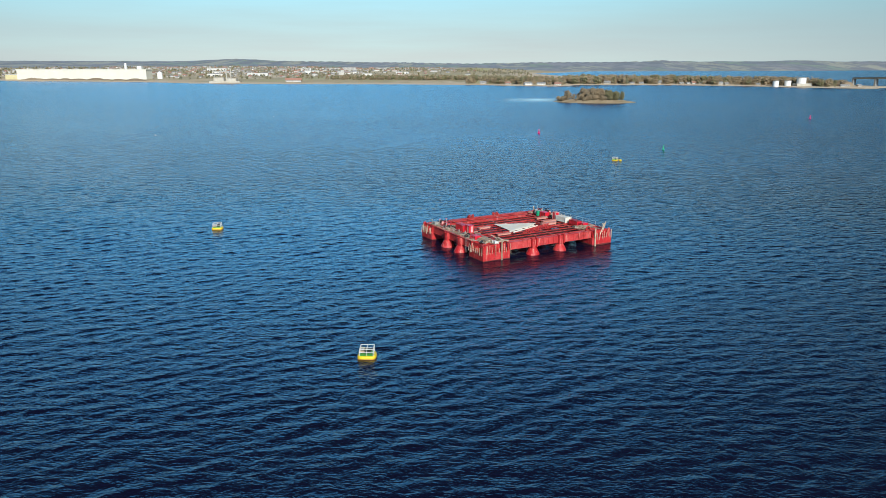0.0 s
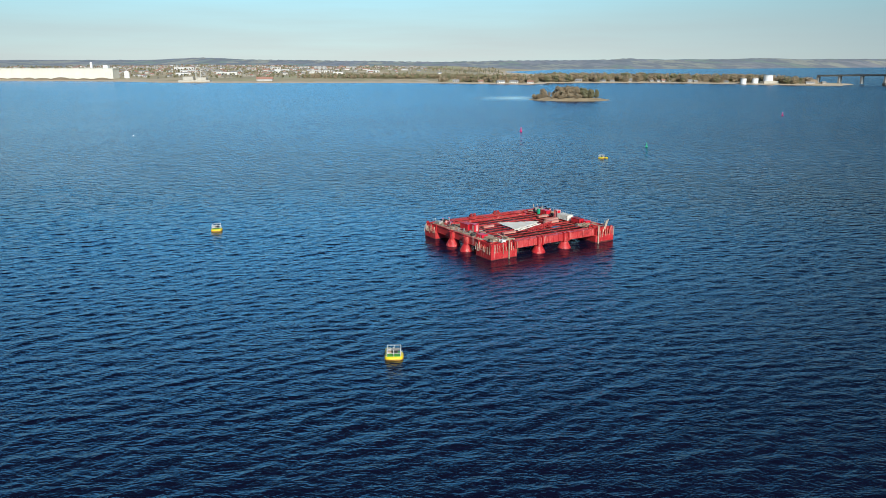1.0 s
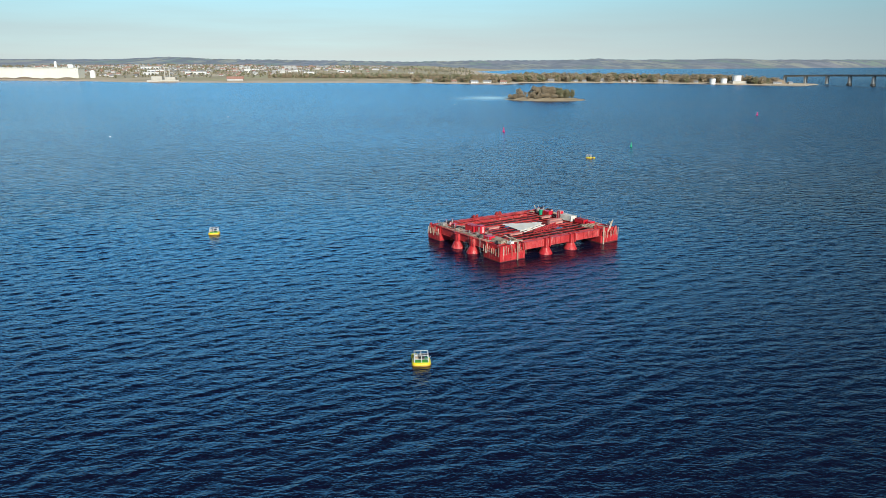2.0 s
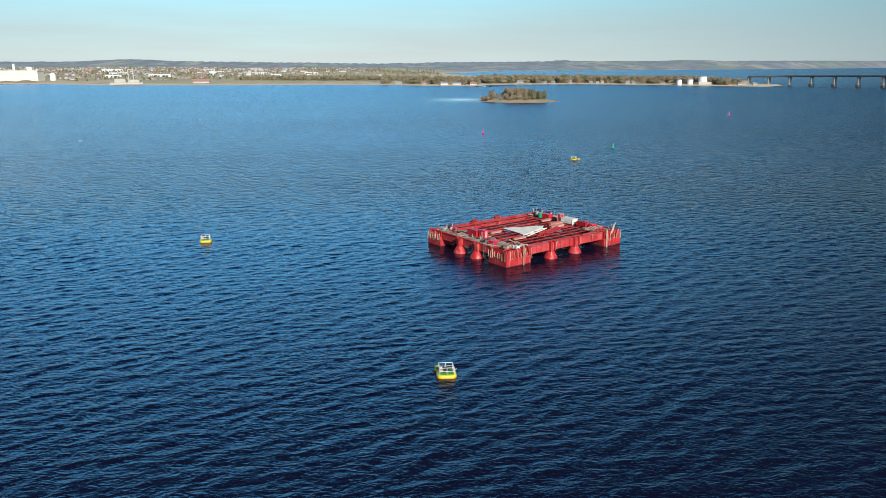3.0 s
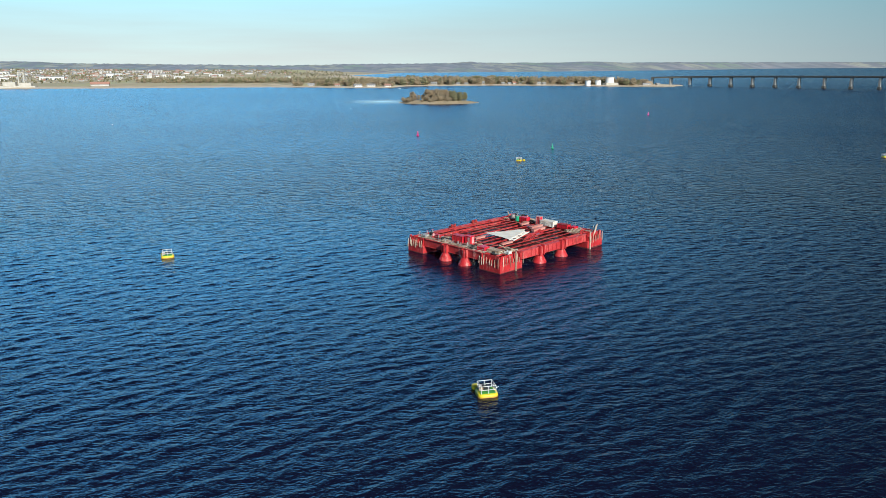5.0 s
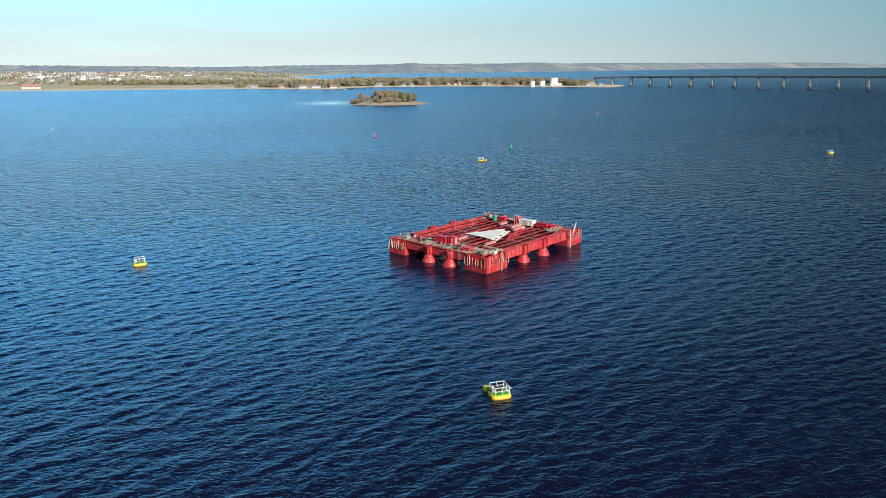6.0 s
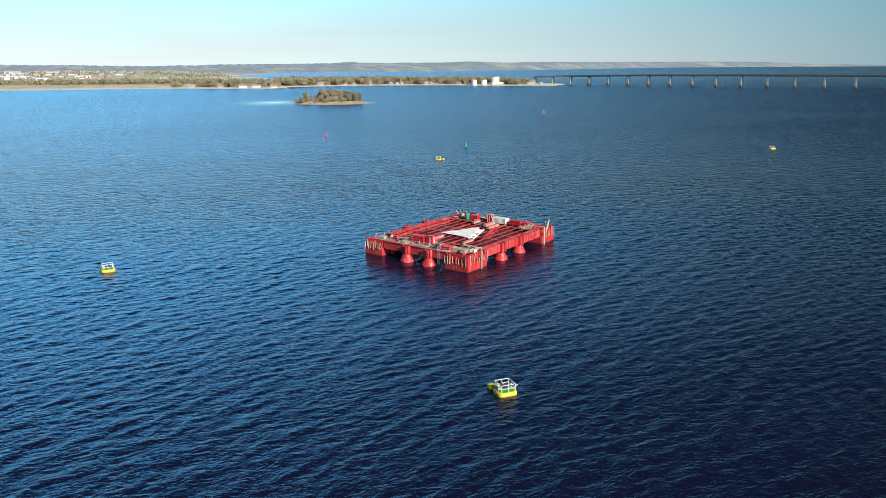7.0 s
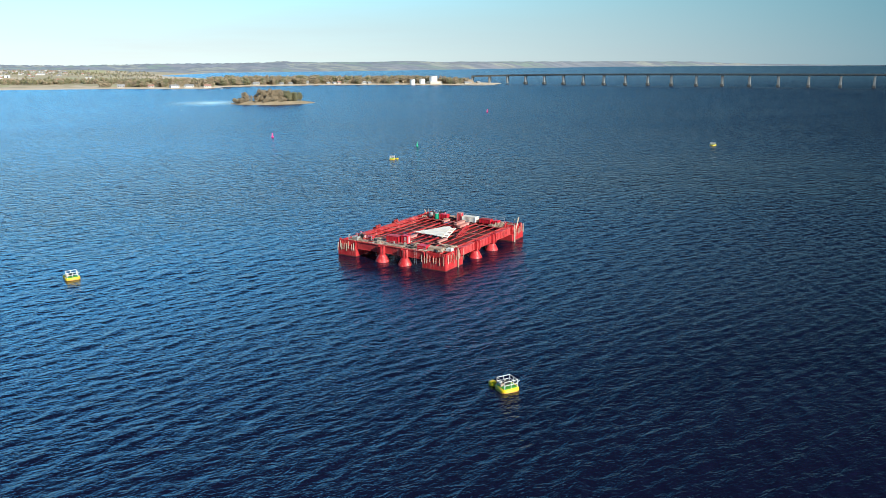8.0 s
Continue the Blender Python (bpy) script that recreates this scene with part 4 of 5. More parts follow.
def rope_coil(u, v, r, mat, label):
    ob = thing("rope_coil", label, "rope", on_dock(u, v))
    for k in range(4):
        bm = bmesh.new()
        rr, z, n = r - 0.05 * (k % 2), 0.06 + 0.09 * k, 16
        rings = [[bm.verts.new(((rr + 0.05 * math.cos(b)) * math.cos(a), (rr + 0.05 * math.cos(b)) * math.sin(a), z + 0.05 * math.sin(b))) for b in (0.0, 1.571, 3.142, 4.712)] for a in [2 * math.pi * i / n for i in range(n)]]
        for i in range(n):
            for j in range(4):
                bm.faces.new((rings[i][j], rings[(i + 1) % n][j], rings[(i + 1) % n][(j + 1) % 4], rings[i][(j + 1) % 4]))
        part("turn", bm, mat, ob, smooth=True)


def valve(u, v, h):
    ob = thing("pipe_valve", "short upright grey pipe with a red hand wheel", "valve", on_dock(u, v), "valves along the walkways")
    part("riser", rod(bmesh.new(), (0, 0, 0), (0, 0, h), 0.1, 8), STEEL, ob)
    part("flange", lathe(bmesh.new(), [(0.18, h * 0.5), (0.18, h * 0.5 + 0.06)], 12), STEEL, ob)
    part("hand_wheel", lathe(bmesh.new(), [(0.22, h + 0.08), (0.22, h + 0.13)], 12), RED_BRIGHT, ob)
    part("stem", rod(bmesh.new(), (0, 0, h), (0, 0, h + 0.1), 0.03), STEEL, ob)


for u, v, turn, n in ((2.6, 7.7, 12, 2), (4.6, 9.3, -20, 1), (2.4, 20.2, 30, 2), (4.3, 17.6, 5, 1), (25.6, 15.6, 15, 2), (25.4, 4.6, -8, 2), (26.4, 21.6, 25, 1), (6.2, 1.9, 40, 1)):
    pallet(u, v, turn, n)
for u, v, r, mat, label in ((1.4, 8.2, 0.4, DARK, "coil of dark rope lying on the walkway"), (1.3, 15.4, 0.45, TIMBER, "coil of pale rope lying on the walkway"), (28.3, 8.3, 0.42, DARK, "coil of dark rope lying on the walkway"), (28.2, 16.2, 0.4, TIMBER, "coil of pale rope lying on the walkway"), (3.9, 19.9, 0.45, DARK, "coil of dark rope lying on the deck")):
    rope_coil(u, v, r, mat, label)
for u, v, h in ((2.3, 10.2, 0.7), (2.3, 12.6, 0.55), (2.4, 17.9, 0.8), (1.5, 5.4, 0.6), (27.2, 14.1, 0.7), (27.3, 19.3, 0.8), (27.2, 21.0, 0.6), (3.1, 21.9, 0.7), (4.9, 22.3, 0.6), (27.0, 2.2, 0.7)):
    valve(u, v, h)


def winch(u, v, turn, label):
    """A mooring winch: two side frames, a wound drum, a motor and a brake wheel."""
    ob = thing("mooring_winch", label, "winch", on_dock(u, v, TOP, turn), "winches at the dock corners")
    part("bed_plate", box(bmesh.new(), -0.9, 0.9, -0.55, 0.55, 0.05, 0.16, 0.02), RED_DEEP, ob)
    for x in (-0.62, 0.62):
        bm = bmesh.new()
        box(bm, x - 0.05, x + 0.05, -0.42, 0.42, 0.14, 0.5, 0.02)
        box(bm, x - 0.05, x + 0.05, -0.2, 0.2, 0.48, 0.92, 0.02)
        part("side_frame", bm, RED_DEEP, ob)
    bm = lathe(bmesh.new(), [(0.4, -0.55), (0.4, -0.48), (0.26, -0.46), (0.28, 0.0), (0.26, 0.46), (0.4, 0.48), (0.4, 0.55)], 16)
    bmesh.ops.transform(bm, matrix=pose(0, 0, 0.62, 0, 90, 0), verts=bm.verts[:])
    part("drum", bm, DARK, ob, "drum wound with dark wire", smooth=True)
    part("motor", box(bmesh.new(), 0.68, 1.1, -0.25, 0.25, 0.2, 0.75, 0.05), STEEL, ob)
    bm = lathe(bmesh.new(), [(0.26, -0.03), (0.26, 0.03)], 14)
    bmesh.ops.transform(bm, matrix=pose(-0.78, 0, 0.62, 0, 90, 0), verts=bm.verts[:])
    part("brake_wheel", bm, PINK, ob)


winch(27.6, 20.4, 12, "dark mooring winch with a wound drum at the dock corner")
winch(2.6, 20.0, 70, "dark red mooring winch standing beside loose timber")
winch(28.6, 18.4, 95, "dark mooring winch beside the walkway railing")


def pipe_arch(u, v, r, turn):
    """A red pipe bent into an arch, both ends on the deck."""
    ob = thing("pipe_arch", "red steel pipe bent into an arch on the deck", "pipe", on_dock(u, v, TOP, turn))
    bm, n, m = bmesh.new(), 14, 8
    rings = [[bm.verts.new(((r + 0.13 * math.cos(b)) * math.cos(a), 0.13 * math.sin(b), (r + 0.13 * math.cos(b)) * math.sin(a))) for b in [2 * math.pi * j / m for j in range(m)]] for a in [math.pi * i / n for i in range(n + 1)]]
    for p, q in zip(rings, rings[1:]):
        for j in range(m):
            bm.faces.new((p[j], p[(j + 1) % m], q[(j + 1) % m], q[j]))
    bmesh.ops.recalc_face_normals(bm, faces=bm.faces[:])
    part("bend", bm, RED, ob, smooth=True)
    for x in (-r, r):
        part("flange", lathe(bmesh.new(), [(0.22, 0.0), (0.22, 0.06)], 12, (x, 0)), RED_DEEP, ob)


pipe_arch(26.2, 1.7, 0.62, 10)


def light_mast(u, v, h, label):
    ob = thing("light_mast", label, "mast", on_dock(u, v), "thin masts on the deck")
    part("foot", box(bmesh.new(), -0.18, 0.18, -0.18, 0.18, 0.0, 0.06, 0.01), STEEL, ob)
    part("pole", rod(bmesh.new(), (0, 0, 0.05), (0, 0, h), 0.045, 8), STEEL, ob)
    part("lamp", box(bmesh.new(), -0.16, 0.16, -0.1, 0.1, h - 0.02, h + 0.1, 0.03), STEEL, ob)


light_mast(28.4, 21.9, 1.2, "thin grey mast with a small lamp at the dock corner")
light_mast(28.9, 20.6, 0.9, "short grey mast with a small lamp by the winch")
light_mast(1.5, 22.4, 0.8, "short grey mast with a small lamp at the dock corner")


def loose_piece(name, label, category, u, v, turn, length, w, h, mat, tilt=0.0, z=TOP):
    """One length of timber, tube or plate left lying on the deck."""
    bm = bmesh.new()
    if name == "loose_tube":
        rod(bm, (-length / 2, 0, w), (length / 2, 0, w), w, 8)
    else:
        box(bm, -length / 2, length / 2, -w, w, 0.0, h, min(0.02, h / 4))
    ob = part(name, bm, mat)
    ob.matrix_basis = on_dock(u, v, z, turn) @ Matrix.Rotation(radians(-tilt), 4, "Y")
    tagged(ob, label, category, "loose pieces left on the deck")


clutter = random.Random(41)
for k in range(130):
    u = clutter.uniform(1.4, 4.6) if k % 2 == 0 else clutter.uniform(L - 4.2, L - 1.9)
    v = clutter.uniform(2.2, W - 2.2)
    turn = clutter.choice((90, 90, 88, 95, 75, 5, 40)) + clutter.uniform(-8, 8)
    pick = clutter.random()
    if pick < 0.4:
        loose_piece("loose_plank", "weathered brown plank lying on the deck", "plank", u, v, turn, clutter.uniform(1.0, 3.4), clutter.uniform(0.08, 0.16), clutter.uniform(0.05, 0.12), TIMBER)
    elif pick < 0.7:
        loose_piece("loose_tube", "grey steel tube lying on the deck", "tube", u, v, turn, clutter.uniform(1.2, 3.6), clutter.uniform(0.04, 0.09), 0, STEEL)
    elif pick < 0.85:
        loose_piece("loose_plate", "dark red steel plate lying on the deck", "plate", u, v, turn, clutter.uniform(0.6, 1.5), clutter.uniform(0.2, 0.5), 0.1, RED_DEEP)
    else:
        loose_piece("loose_hose", "black hose length lying on the deck", "hose", u, v, turn, clutter.uniform(0.6, 1.6), clutter.uniform(0.08, 0.2), clutter.uniform(0.15, 0.4), DARK)
for u, v, turn, tilt in ((4.9, 3.4, 120, 22), (27.4, 21.8, 60, 30)):
    loose_piece("loose_plank", "pale plank propped up at the deck corner", "plank", u, v, turn, 2.2, 0.1, 0.1, TIMBER, tilt, TOP + 1.1 * math.sin(radians(tilt)))


# ---- yellow mooring floats ----
def rounded_hull(bm, a, b, rings, cx=0.0, cy=0.0, n=32, power=4.0):
    """A float hull with rounded corners: rings of (scale, height)."""
    loops = []
    for scale, z in rings:
        loop = []
        for i in range(n):
            t = 2 * math.pi * i / n
            c, d = math.cos(t), math.sin(t)
            k = (abs(c) ** power + abs(d) ** power) ** (-1 / power)
            loop.append(bm.verts.new((cx + a * scale * k * c, cy + b * scale * k * d, z)))
        loops.append(loop)
    for lo, hi in zip(loops, loops[1:]):
        for i in range(n):
            j = (i + 1) % n
            bm.faces.new((lo[i], lo[j], hi[j], hi[i]))
    bm.faces.new(list(reversed(loops[0])))
    bm.faces.new(loops[-1])
    return bm


def build_float(m, label):
    ob = thing("mooring_float", label, "mooring buoy", m, "yellow mooring floats round the dock")
    part("hull", rounded_hull(bmesh.new(), 1.08, 1.17, [(0.8, -0.5), (0.96, -0.35), (1.0, -0.1), (1.0, 0.2), (0.97, 0.33), (0.9, 0.39)]), YELLOW, ob, smooth=True)
    part("waterline_band", rounded_hull(bmesh.new(), 1.08, 1.17, [(0.99, -0.2), (1.012, -0.05), (1.012, 0.1), (0.995, 0.13)]), STAIN, ob, "rust-stained waterline")
    part("side_float", rounded_hull(bmesh.new(), 0.5, 0.42, [(0.7, -0.35), (0.95, -0.2), (1.0, 0.15), (0.95, 0.34), (0.75, 0.42)], -1.75, -0.78, 20, 3.0), YELLOW, ob, smooth=True)
    part("hinge", box(bmesh.new(), -1.35, -0.95, -0.9, -0.6, 0.2, 0.32, 0.02), STAIN, ob)
    grating = part("deck_grating", box(bmesh.new(), -0.82, 0.82, -0.86, 0.86, 0.385, 0.43), GREEN, ob, "green deck grating")
    for k in range(8):
        y = -0.77 + 0.22 * k
        part("grating_bar", box(bmesh.new(), -0.8, 0.8, y - 0.03, y + 0.03, 0.43, 0.46), GREEN, grating)
    posts = [(0.8, 0.0), (-0.8, -0.84), (-0.8, 0.0), (-0.8, 0.84), (0.0, -0.84), (0.0, 0.84), (0.8, -0.84), (0.8, 0.84)]
    for x, y in posts:
        part("rail_post", rod(bmesh.new(), (x, y, 0.38), (x, y, 1.27), 0.036), WHITE, ob, "white painted railing post")
    for z in (0.84, 1.27):
        for y in (-0.84, 0.84):
            part("rail", rod(bmesh.new(), (-0.8, y, z), (0.8, y, z), 0.034), WHITE, ob)
        part("rail", rod(bmesh.new(), (-0.8, -0.84, z), (-0.8, 0.84, z), 0.034), WHITE, ob)
        part("rail", rod(bmesh.new(), (0.8, -0.84, z), (0.8, 0.84, z), 0.034), WHITE, ob)
    part("rail_hook", rod(bmesh.new(), (0.8, 0.84, 1.0), (0.86, 1.12, 1.16), 0.034), WHITE, ob)
    winch = part("winch_box", box(bmesh.new(), -0.62, -0.1, -0.35, 0.45, 0.43, 0.92, 0.05), DARK, ob, "black winch box")
    part("winch_cap", lathe(bmesh.new(), [(0.13, 0.92), (0.13, 1.06), (0.04, 1.12)], 12, (-0.42, -0.08)), STEEL, winch)
    part("battery_box", box(bmesh.new(), -0.7, -0.3, -0.78, -0.42, 0.43, 0.9, 0.04), STEEL, ob, "grey battery box")
    bm = lathe(bmesh.new(), [(0.1, -0.28), (0.16, -0.2), (0.17, 0.0), (0.16, 0.2), (0.1, 0.28)], 14)
    bmesh.ops.transform(bm, matrix=pose(-0.1, -0.62, 0.59, 90, 0, 20), verts=bm.verts[:])
    part("fender", bm, TIMBER, ob, "brown rope fender", smooth=True)
    return ob


near_float = build_float(pose(-10.62, 81.95, 0, 0, 0, -87), "yellow mooring float with white railing and green deck")
copy_thing(near_float, pose(-55.7, 151.4, 0.02, 1, 0, -80))
copy_thing(near_float, pose(51.2, 277.1, 0, 0, 1, 150))
copy_thing(near_float, pose(194.9, 258.6, 0, 0, 0, 170))


def build_mark(name, x, y, mat, label, rings, lean, size=0.8):
    ob = thing(name, label, "buoy", pose(x, y, 0, lean, 0.5 * lean, 0), "small buoys in the bay")
    ob.scale = (size, size, size)
    part("body", lathe(bmesh.new(), rings, 14), mat, ob, smooth=True)
    return ob


can = [(0.6, -0.5), (0.7, 0.0), (0.7, 0.35), (0.6, 0.45), (0.34, 0.7), (0.28, 1.5), (0.24, 1.6)]
for x, y in ((29.0, 385.5), (217.0, 508.0)):
    mark = build_mark("channel_buoy", x, y, RED_MARK, "bright red lateral channel buoy floating upright", can, 2, 0.95)
    part("top_mark", lathe(bmesh.new(), [(0.26, 1.75), (0.26, 2.3)], 12), RED_MARK, mark)
    part("mast", rod(bmesh.new(), (0, 0, 1.5), (0, 0, 1.9), 0.07), STEEL, mark)
cone = [(0.75, -0.5), (0.85, 0.0), (0.85, 0.5), (0.62, 0.75), (0.28, 2.6), (0.2, 2.7)]
mark = build_mark("channel_buoy", 77.4, 314.5, GREEN_MARK, "green conical channel buoy floating upright", cone, 2, 0.62)
part("top_mark", lathe(bmesh.new(), [(0.36, 2.8), (0.05, 3.5)], 12), GREEN_MARK, mark)
part("mast", rod(bmesh.new(), (0, 0, 2.5), (0, 0, 2.9), 0.07), STEEL, mark)
for x, y in ((-165.7, 359.2), (-144.4, 493.6), (11.2, 635.9), (-430.0, 1020.0), (60.0, 905.0)):
    build_mark("net_float", x, y, WHITE, "small round white net float", [(0.1, -0.3), (0.42, -0.1), (0.5, 0.15), (0.42, 0.42), (0.1, 0.58)], 0, 0.55)


# ---- bridge ----
AX = Vector((0.5587, -0.8294))


def deck_top(s):
    """Height of the road, rising towards the middle of the crossing."""
    return float(np.interp(s, [-80, 0, 130, 300, 590], [13.6, 15.7, 17.6, 18.5, 19.1]))


def pier_place(k):
    """Metres along the bridge of pier k: the spans widen from the shore."""
    return 36.4 * k + 0.30 * max(k - 4, 0) ** 2 + (0 if k < 16 else -0.25 * (k - 15) ** 2)


def build_bridge():
    bridge = thing("road_bridge", "long grey concrete beam bridge on many piers across the water", "bridge")
    a = Matrix(((AX.x, -AX.y, 0, 637.1), (AX.y, AX.x, 0, 1207.7), (0, 0, 1, 0), (0, 0, 0, 1)))
    bridge.matrix_basis = a
    for k in range(-2, 28):
        s, s2 = pier_place(k), pier_place(k + 1)
        top = deck_top(s)
        bm = bmesh.new()
        box(bm, s - 1.5, s + 1.5, -3.7, 3.7, 1.2, top - 1.6, 0.3)
        box(bm, s - 1.8, s + 1.8, -4.2, 4.2, top - 3.6, top - 2.9, 0.2)
        pier = part("pier", bm, CONCRETE, bridge)
        if k >= 1:
            bm = bmesh.new()
            box(bm, s - 2.3, s + 2.3, -4.8, 4.8, -2.0, 3.4, 0.4)
            part("pier_base", bm, WET_CONCRETE, pier, "dark wet concrete pier base")
        bm = bmesh.new()
        t2 = deck_top(s2)
        vs = [bm.verts.new((x, y, z)) for x, zt in ((s, top), (s2, t2)) for y, z in ((-3.2, zt - 2.3), (3.2, zt - 2.3), (5.0, zt - 1.1), (5.2, zt - 0.6), (-5.2, zt - 0.6), (-5.0, zt - 1.1))]
        n = 6
        for i in range(n):
            j = (i + 1) % n
            bm.faces.new((vs[i], vs[j], vs[n + j], vs[n + i]))
        bm.faces.new(vs[:n][::-1])
        bm.faces.new(vs[n:])
        bmesh.ops.recalc_face_normals(bm, faces=bm.faces[:])
        span = part("deck_span", bm, CONCRETE, bridge)
        for y in (-5.0, 5.0):
            bm = bmesh.new()
            vs = [bm.verts.new((x, y + dy, z)) for x, zt in ((s, top), (s2, t2)) for dy, z in ((-0.12, zt - 0.62), (0.12, zt - 0.62), (0.12, zt + 0.55), (-0.12, zt + 0.55))]
            for i in range(4):
                j = (i + 1) % 4
                bm.faces.new((vs[i], vs[j], vs[4 + j], vs[4 + i]))
            bmesh.ops.recalc_face_normals(bm, faces=bm.faces[:])
            part("parapet", bm, WET_CONCRETE, span, "dark stained parapet")


build_bridge()


# ---- islet ----
def islet_height(x, y):
    q = np.hypot((x - 102 + 0.1 * (y - 722)) / 38.5, (y - 722) / 34.0)
    return 2.6 * (1 - q ** 2.2) + 0.25 * np.sin(x * 0.4) * np.cos(y * 0.33)


def build_islet():
    xs, ys = np.linspace(50, 154, 70), np.linspace(676, 768, 52)
    X, Y = np.meshgrid(xs, ys)
    Z = np.maximum(islet_height(X, Y), -2.0)
    ob = new("islet", mesh_of("islet", np.stack([X, Y, Z], axis=-1).reshape(-1, 3), grid_faces(len(xs), len(ys)), ISLAND_GROUND, smooth=True))
    tagged(ob, "small low islet with a pale stony shore", "islet", kind="structure")


build_islet()


# ---- trees ----
def tufts(seed, n, rx, rz, z0, size, lobes=5):
    """Crown of n small ragged tufts gathered in lobes: corner places and triangles."""
    rng = np.random.default_rng(seed)
    centres = rng.normal(0, 1, (lobes, 3))
    centres /= np.linalg.norm(centres, axis=1)[:, None]
    centres *= np.array([rx * 0.52, rx * 0.52, rz * 0.5])
    centres[0] = (0, 0, rz * 0.45)
    which = rng.integers(0, lobes, n)
    d = rng.normal(0, 1, (n, 3))
    d /= np.linalg.norm(d, axis=1)[:, None]
    p = centres[which] + d * np.array([rx, rx, rz]) * (0.30 + 0.22 * rng.random((n, 1)))
    p[:, 2] += z0
    octa = np.array([(1, 0, 0), (0, 1, 0), (-1, 0, 0), (0, -1, 0), (0, 0, 0.8), (0, 0, -0.7)])
    tri = np.array([(0, 1, 4), (1, 2, 4), (2, 3, 4), (3, 0, 4), (1, 0, 5), (2, 1, 5), (3, 2, 5), (0, 3, 5)])
    s = size * (0.6 + 0.9 * rng.random((n, 1, 1)))
    v = octa[None] * s * (0.55 + 0.9 * rng.random((n, 6, 1))) + rng.normal(0, 0.12, (n, 6, 3)) * s + p[:, None]
    f = tri[None] + 6 * np.arange(n)[:, None, None]
    return v.reshape(-1, 3), f.reshape(-1, 3)


def trunk_mesh(bm, seed, h, r):
    """Tapered trunk with limbs reaching into the crown."""
    rng = random.Random(seed)
    lathe(bm, [(r * 1.4, -0.3), (r, 0.4), (r * 0.75, h * 0.5), (r * 0.35, h * 0.8)], 7)
    for k in range(6):
        a, z = k * 1.05 + rng.random(), h * rng.uniform(0.3, 0.6)
        out = h * rng.uniform(0.18, 0.3)
        rod(bm, (0, 0, z), (out * math.cos(a), out * math.sin(a), z + h * rng.uniform(0.15, 0.3)), r * 0.3, 5)
    return bm


def tree_kind(seed, h, rx, leaf):
    crown = mesh_of("crown", *tufts(seed, 480, rx, h * 0.62, h * 0.58, rx * 0.115, 9), leaf)
    trunk = trunk_mesh(bmesh.new(), seed, h, h * 0.022)
    me = bpy.data.meshes.new("trunk")
    trunk.to_mesh(me)
    trunk.free()
    me.materials.append(BARK)
    return crown, me


KINDS = [tree_kind(21, 8.5, 3.8, LEAF), tree_kind(22, 10.5, 4.4, LEAF), tree_kind(23, 7.0, 3.9, LEAF), tree_kind(24, 10.0, 4.0, LEAF_DARK), tree_kind(25, 5.0, 3.4, LEAF)]


def plant(name, label, kind, x, y, z, scale, turn, group):
    ob = thing(name, label, "tree", pose(x, y, z, 0, 0, turn), group)
    for part_name, me in (("crown", KINDS[kind][0]), ("trunk", KINDS[kind][1])):
        o = new(part_name, me)
        o.parent = ob
        o.scale = (scale, scale, scale)


def build_islet_trees():
    rng = random.Random(12)
    done = 0
    while done < 112:
        x, y = rng.uniform(64, 134), rng.uniform(700, 750)
        q = math.hypot((x - 98) / 32.0, (y - 724) / 22.0)
        if q > 0.97:
            continue
        z = float(islet_height(np.array([x]), np.array([y]))[0])
        right = ramp01(np.array([x]), 106, 118)[0]
        kind = 3 if rng.random() < 0.85 * right else (4 if q > 0.75 or rng.random() < 0.15 else rng.choice((0, 1, 2)))
        gap = 0.62 if abs(x - 87) < 4 else 1.0
        label = "dark green evergreen tree on the islet" if kind == 3 else "brown autumn tree with a ragged crown on the islet"
        plant("tree", label, kind, x, y, z - 0.1, rng.uniform(0.74, 1.0) * gap * (1.0 - 0.25 * q), rng.uniform(0, 360), "trees on the islet")
        done += 1


build_islet_trees()


def build_wood(name, label, spots, mats, seed, n, kinds=3):
    """Many trees joined: each a short trunk and a crown of tufts."""
    rng = np.random.default_rng(seed)
    bases = [tufts(seed + k, n, 0.44, 0.60, 0.54, 0.092 * (74 / n) ** 0.4, 7) for k in range(kinds)]
    vs, fs, count = [], [], 0
    stem = np.array([(0.03, 0, -0.05), (-0.015, 0.026, -0.05), (-0.015, -0.026, -0.05), (0, 0, 0.42)])
    stem_f = np.array([(0, 1, 3), (1, 2, 3), (2, 0, 3)])
    for x, y, h in spots:
        v, f = bases[rng.integers(0, kinds)]
        a = rng.random() * 6.28
        c, s_ = math.cos(a), math.sin(a)
        wide = h * rng.uniform(0.85, 1.25)
        for vv, ff in ((v, f), (stem, stem_f)):
            q = np.empty_like(vv)
            q[:, 0] = (vv[:, 0] * c - vv[:, 1] * s_) * wide + x
            q[:, 1] = (vv[:, 0] * s_ + vv[:, 1] * c) * wide + y
            q[:, 2] = vv[:, 2] * h
            q[:, 2] += ground_z(x, y) - 0.2
            vs.append(q)
            fs.append(ff + count)
            count += len(vv)
    ob = new(name, mesh_of(name, np.concatenate(vs), np.concatenate(fs), mats))
    tagged(ob, label, "woodland", kind="stuff")


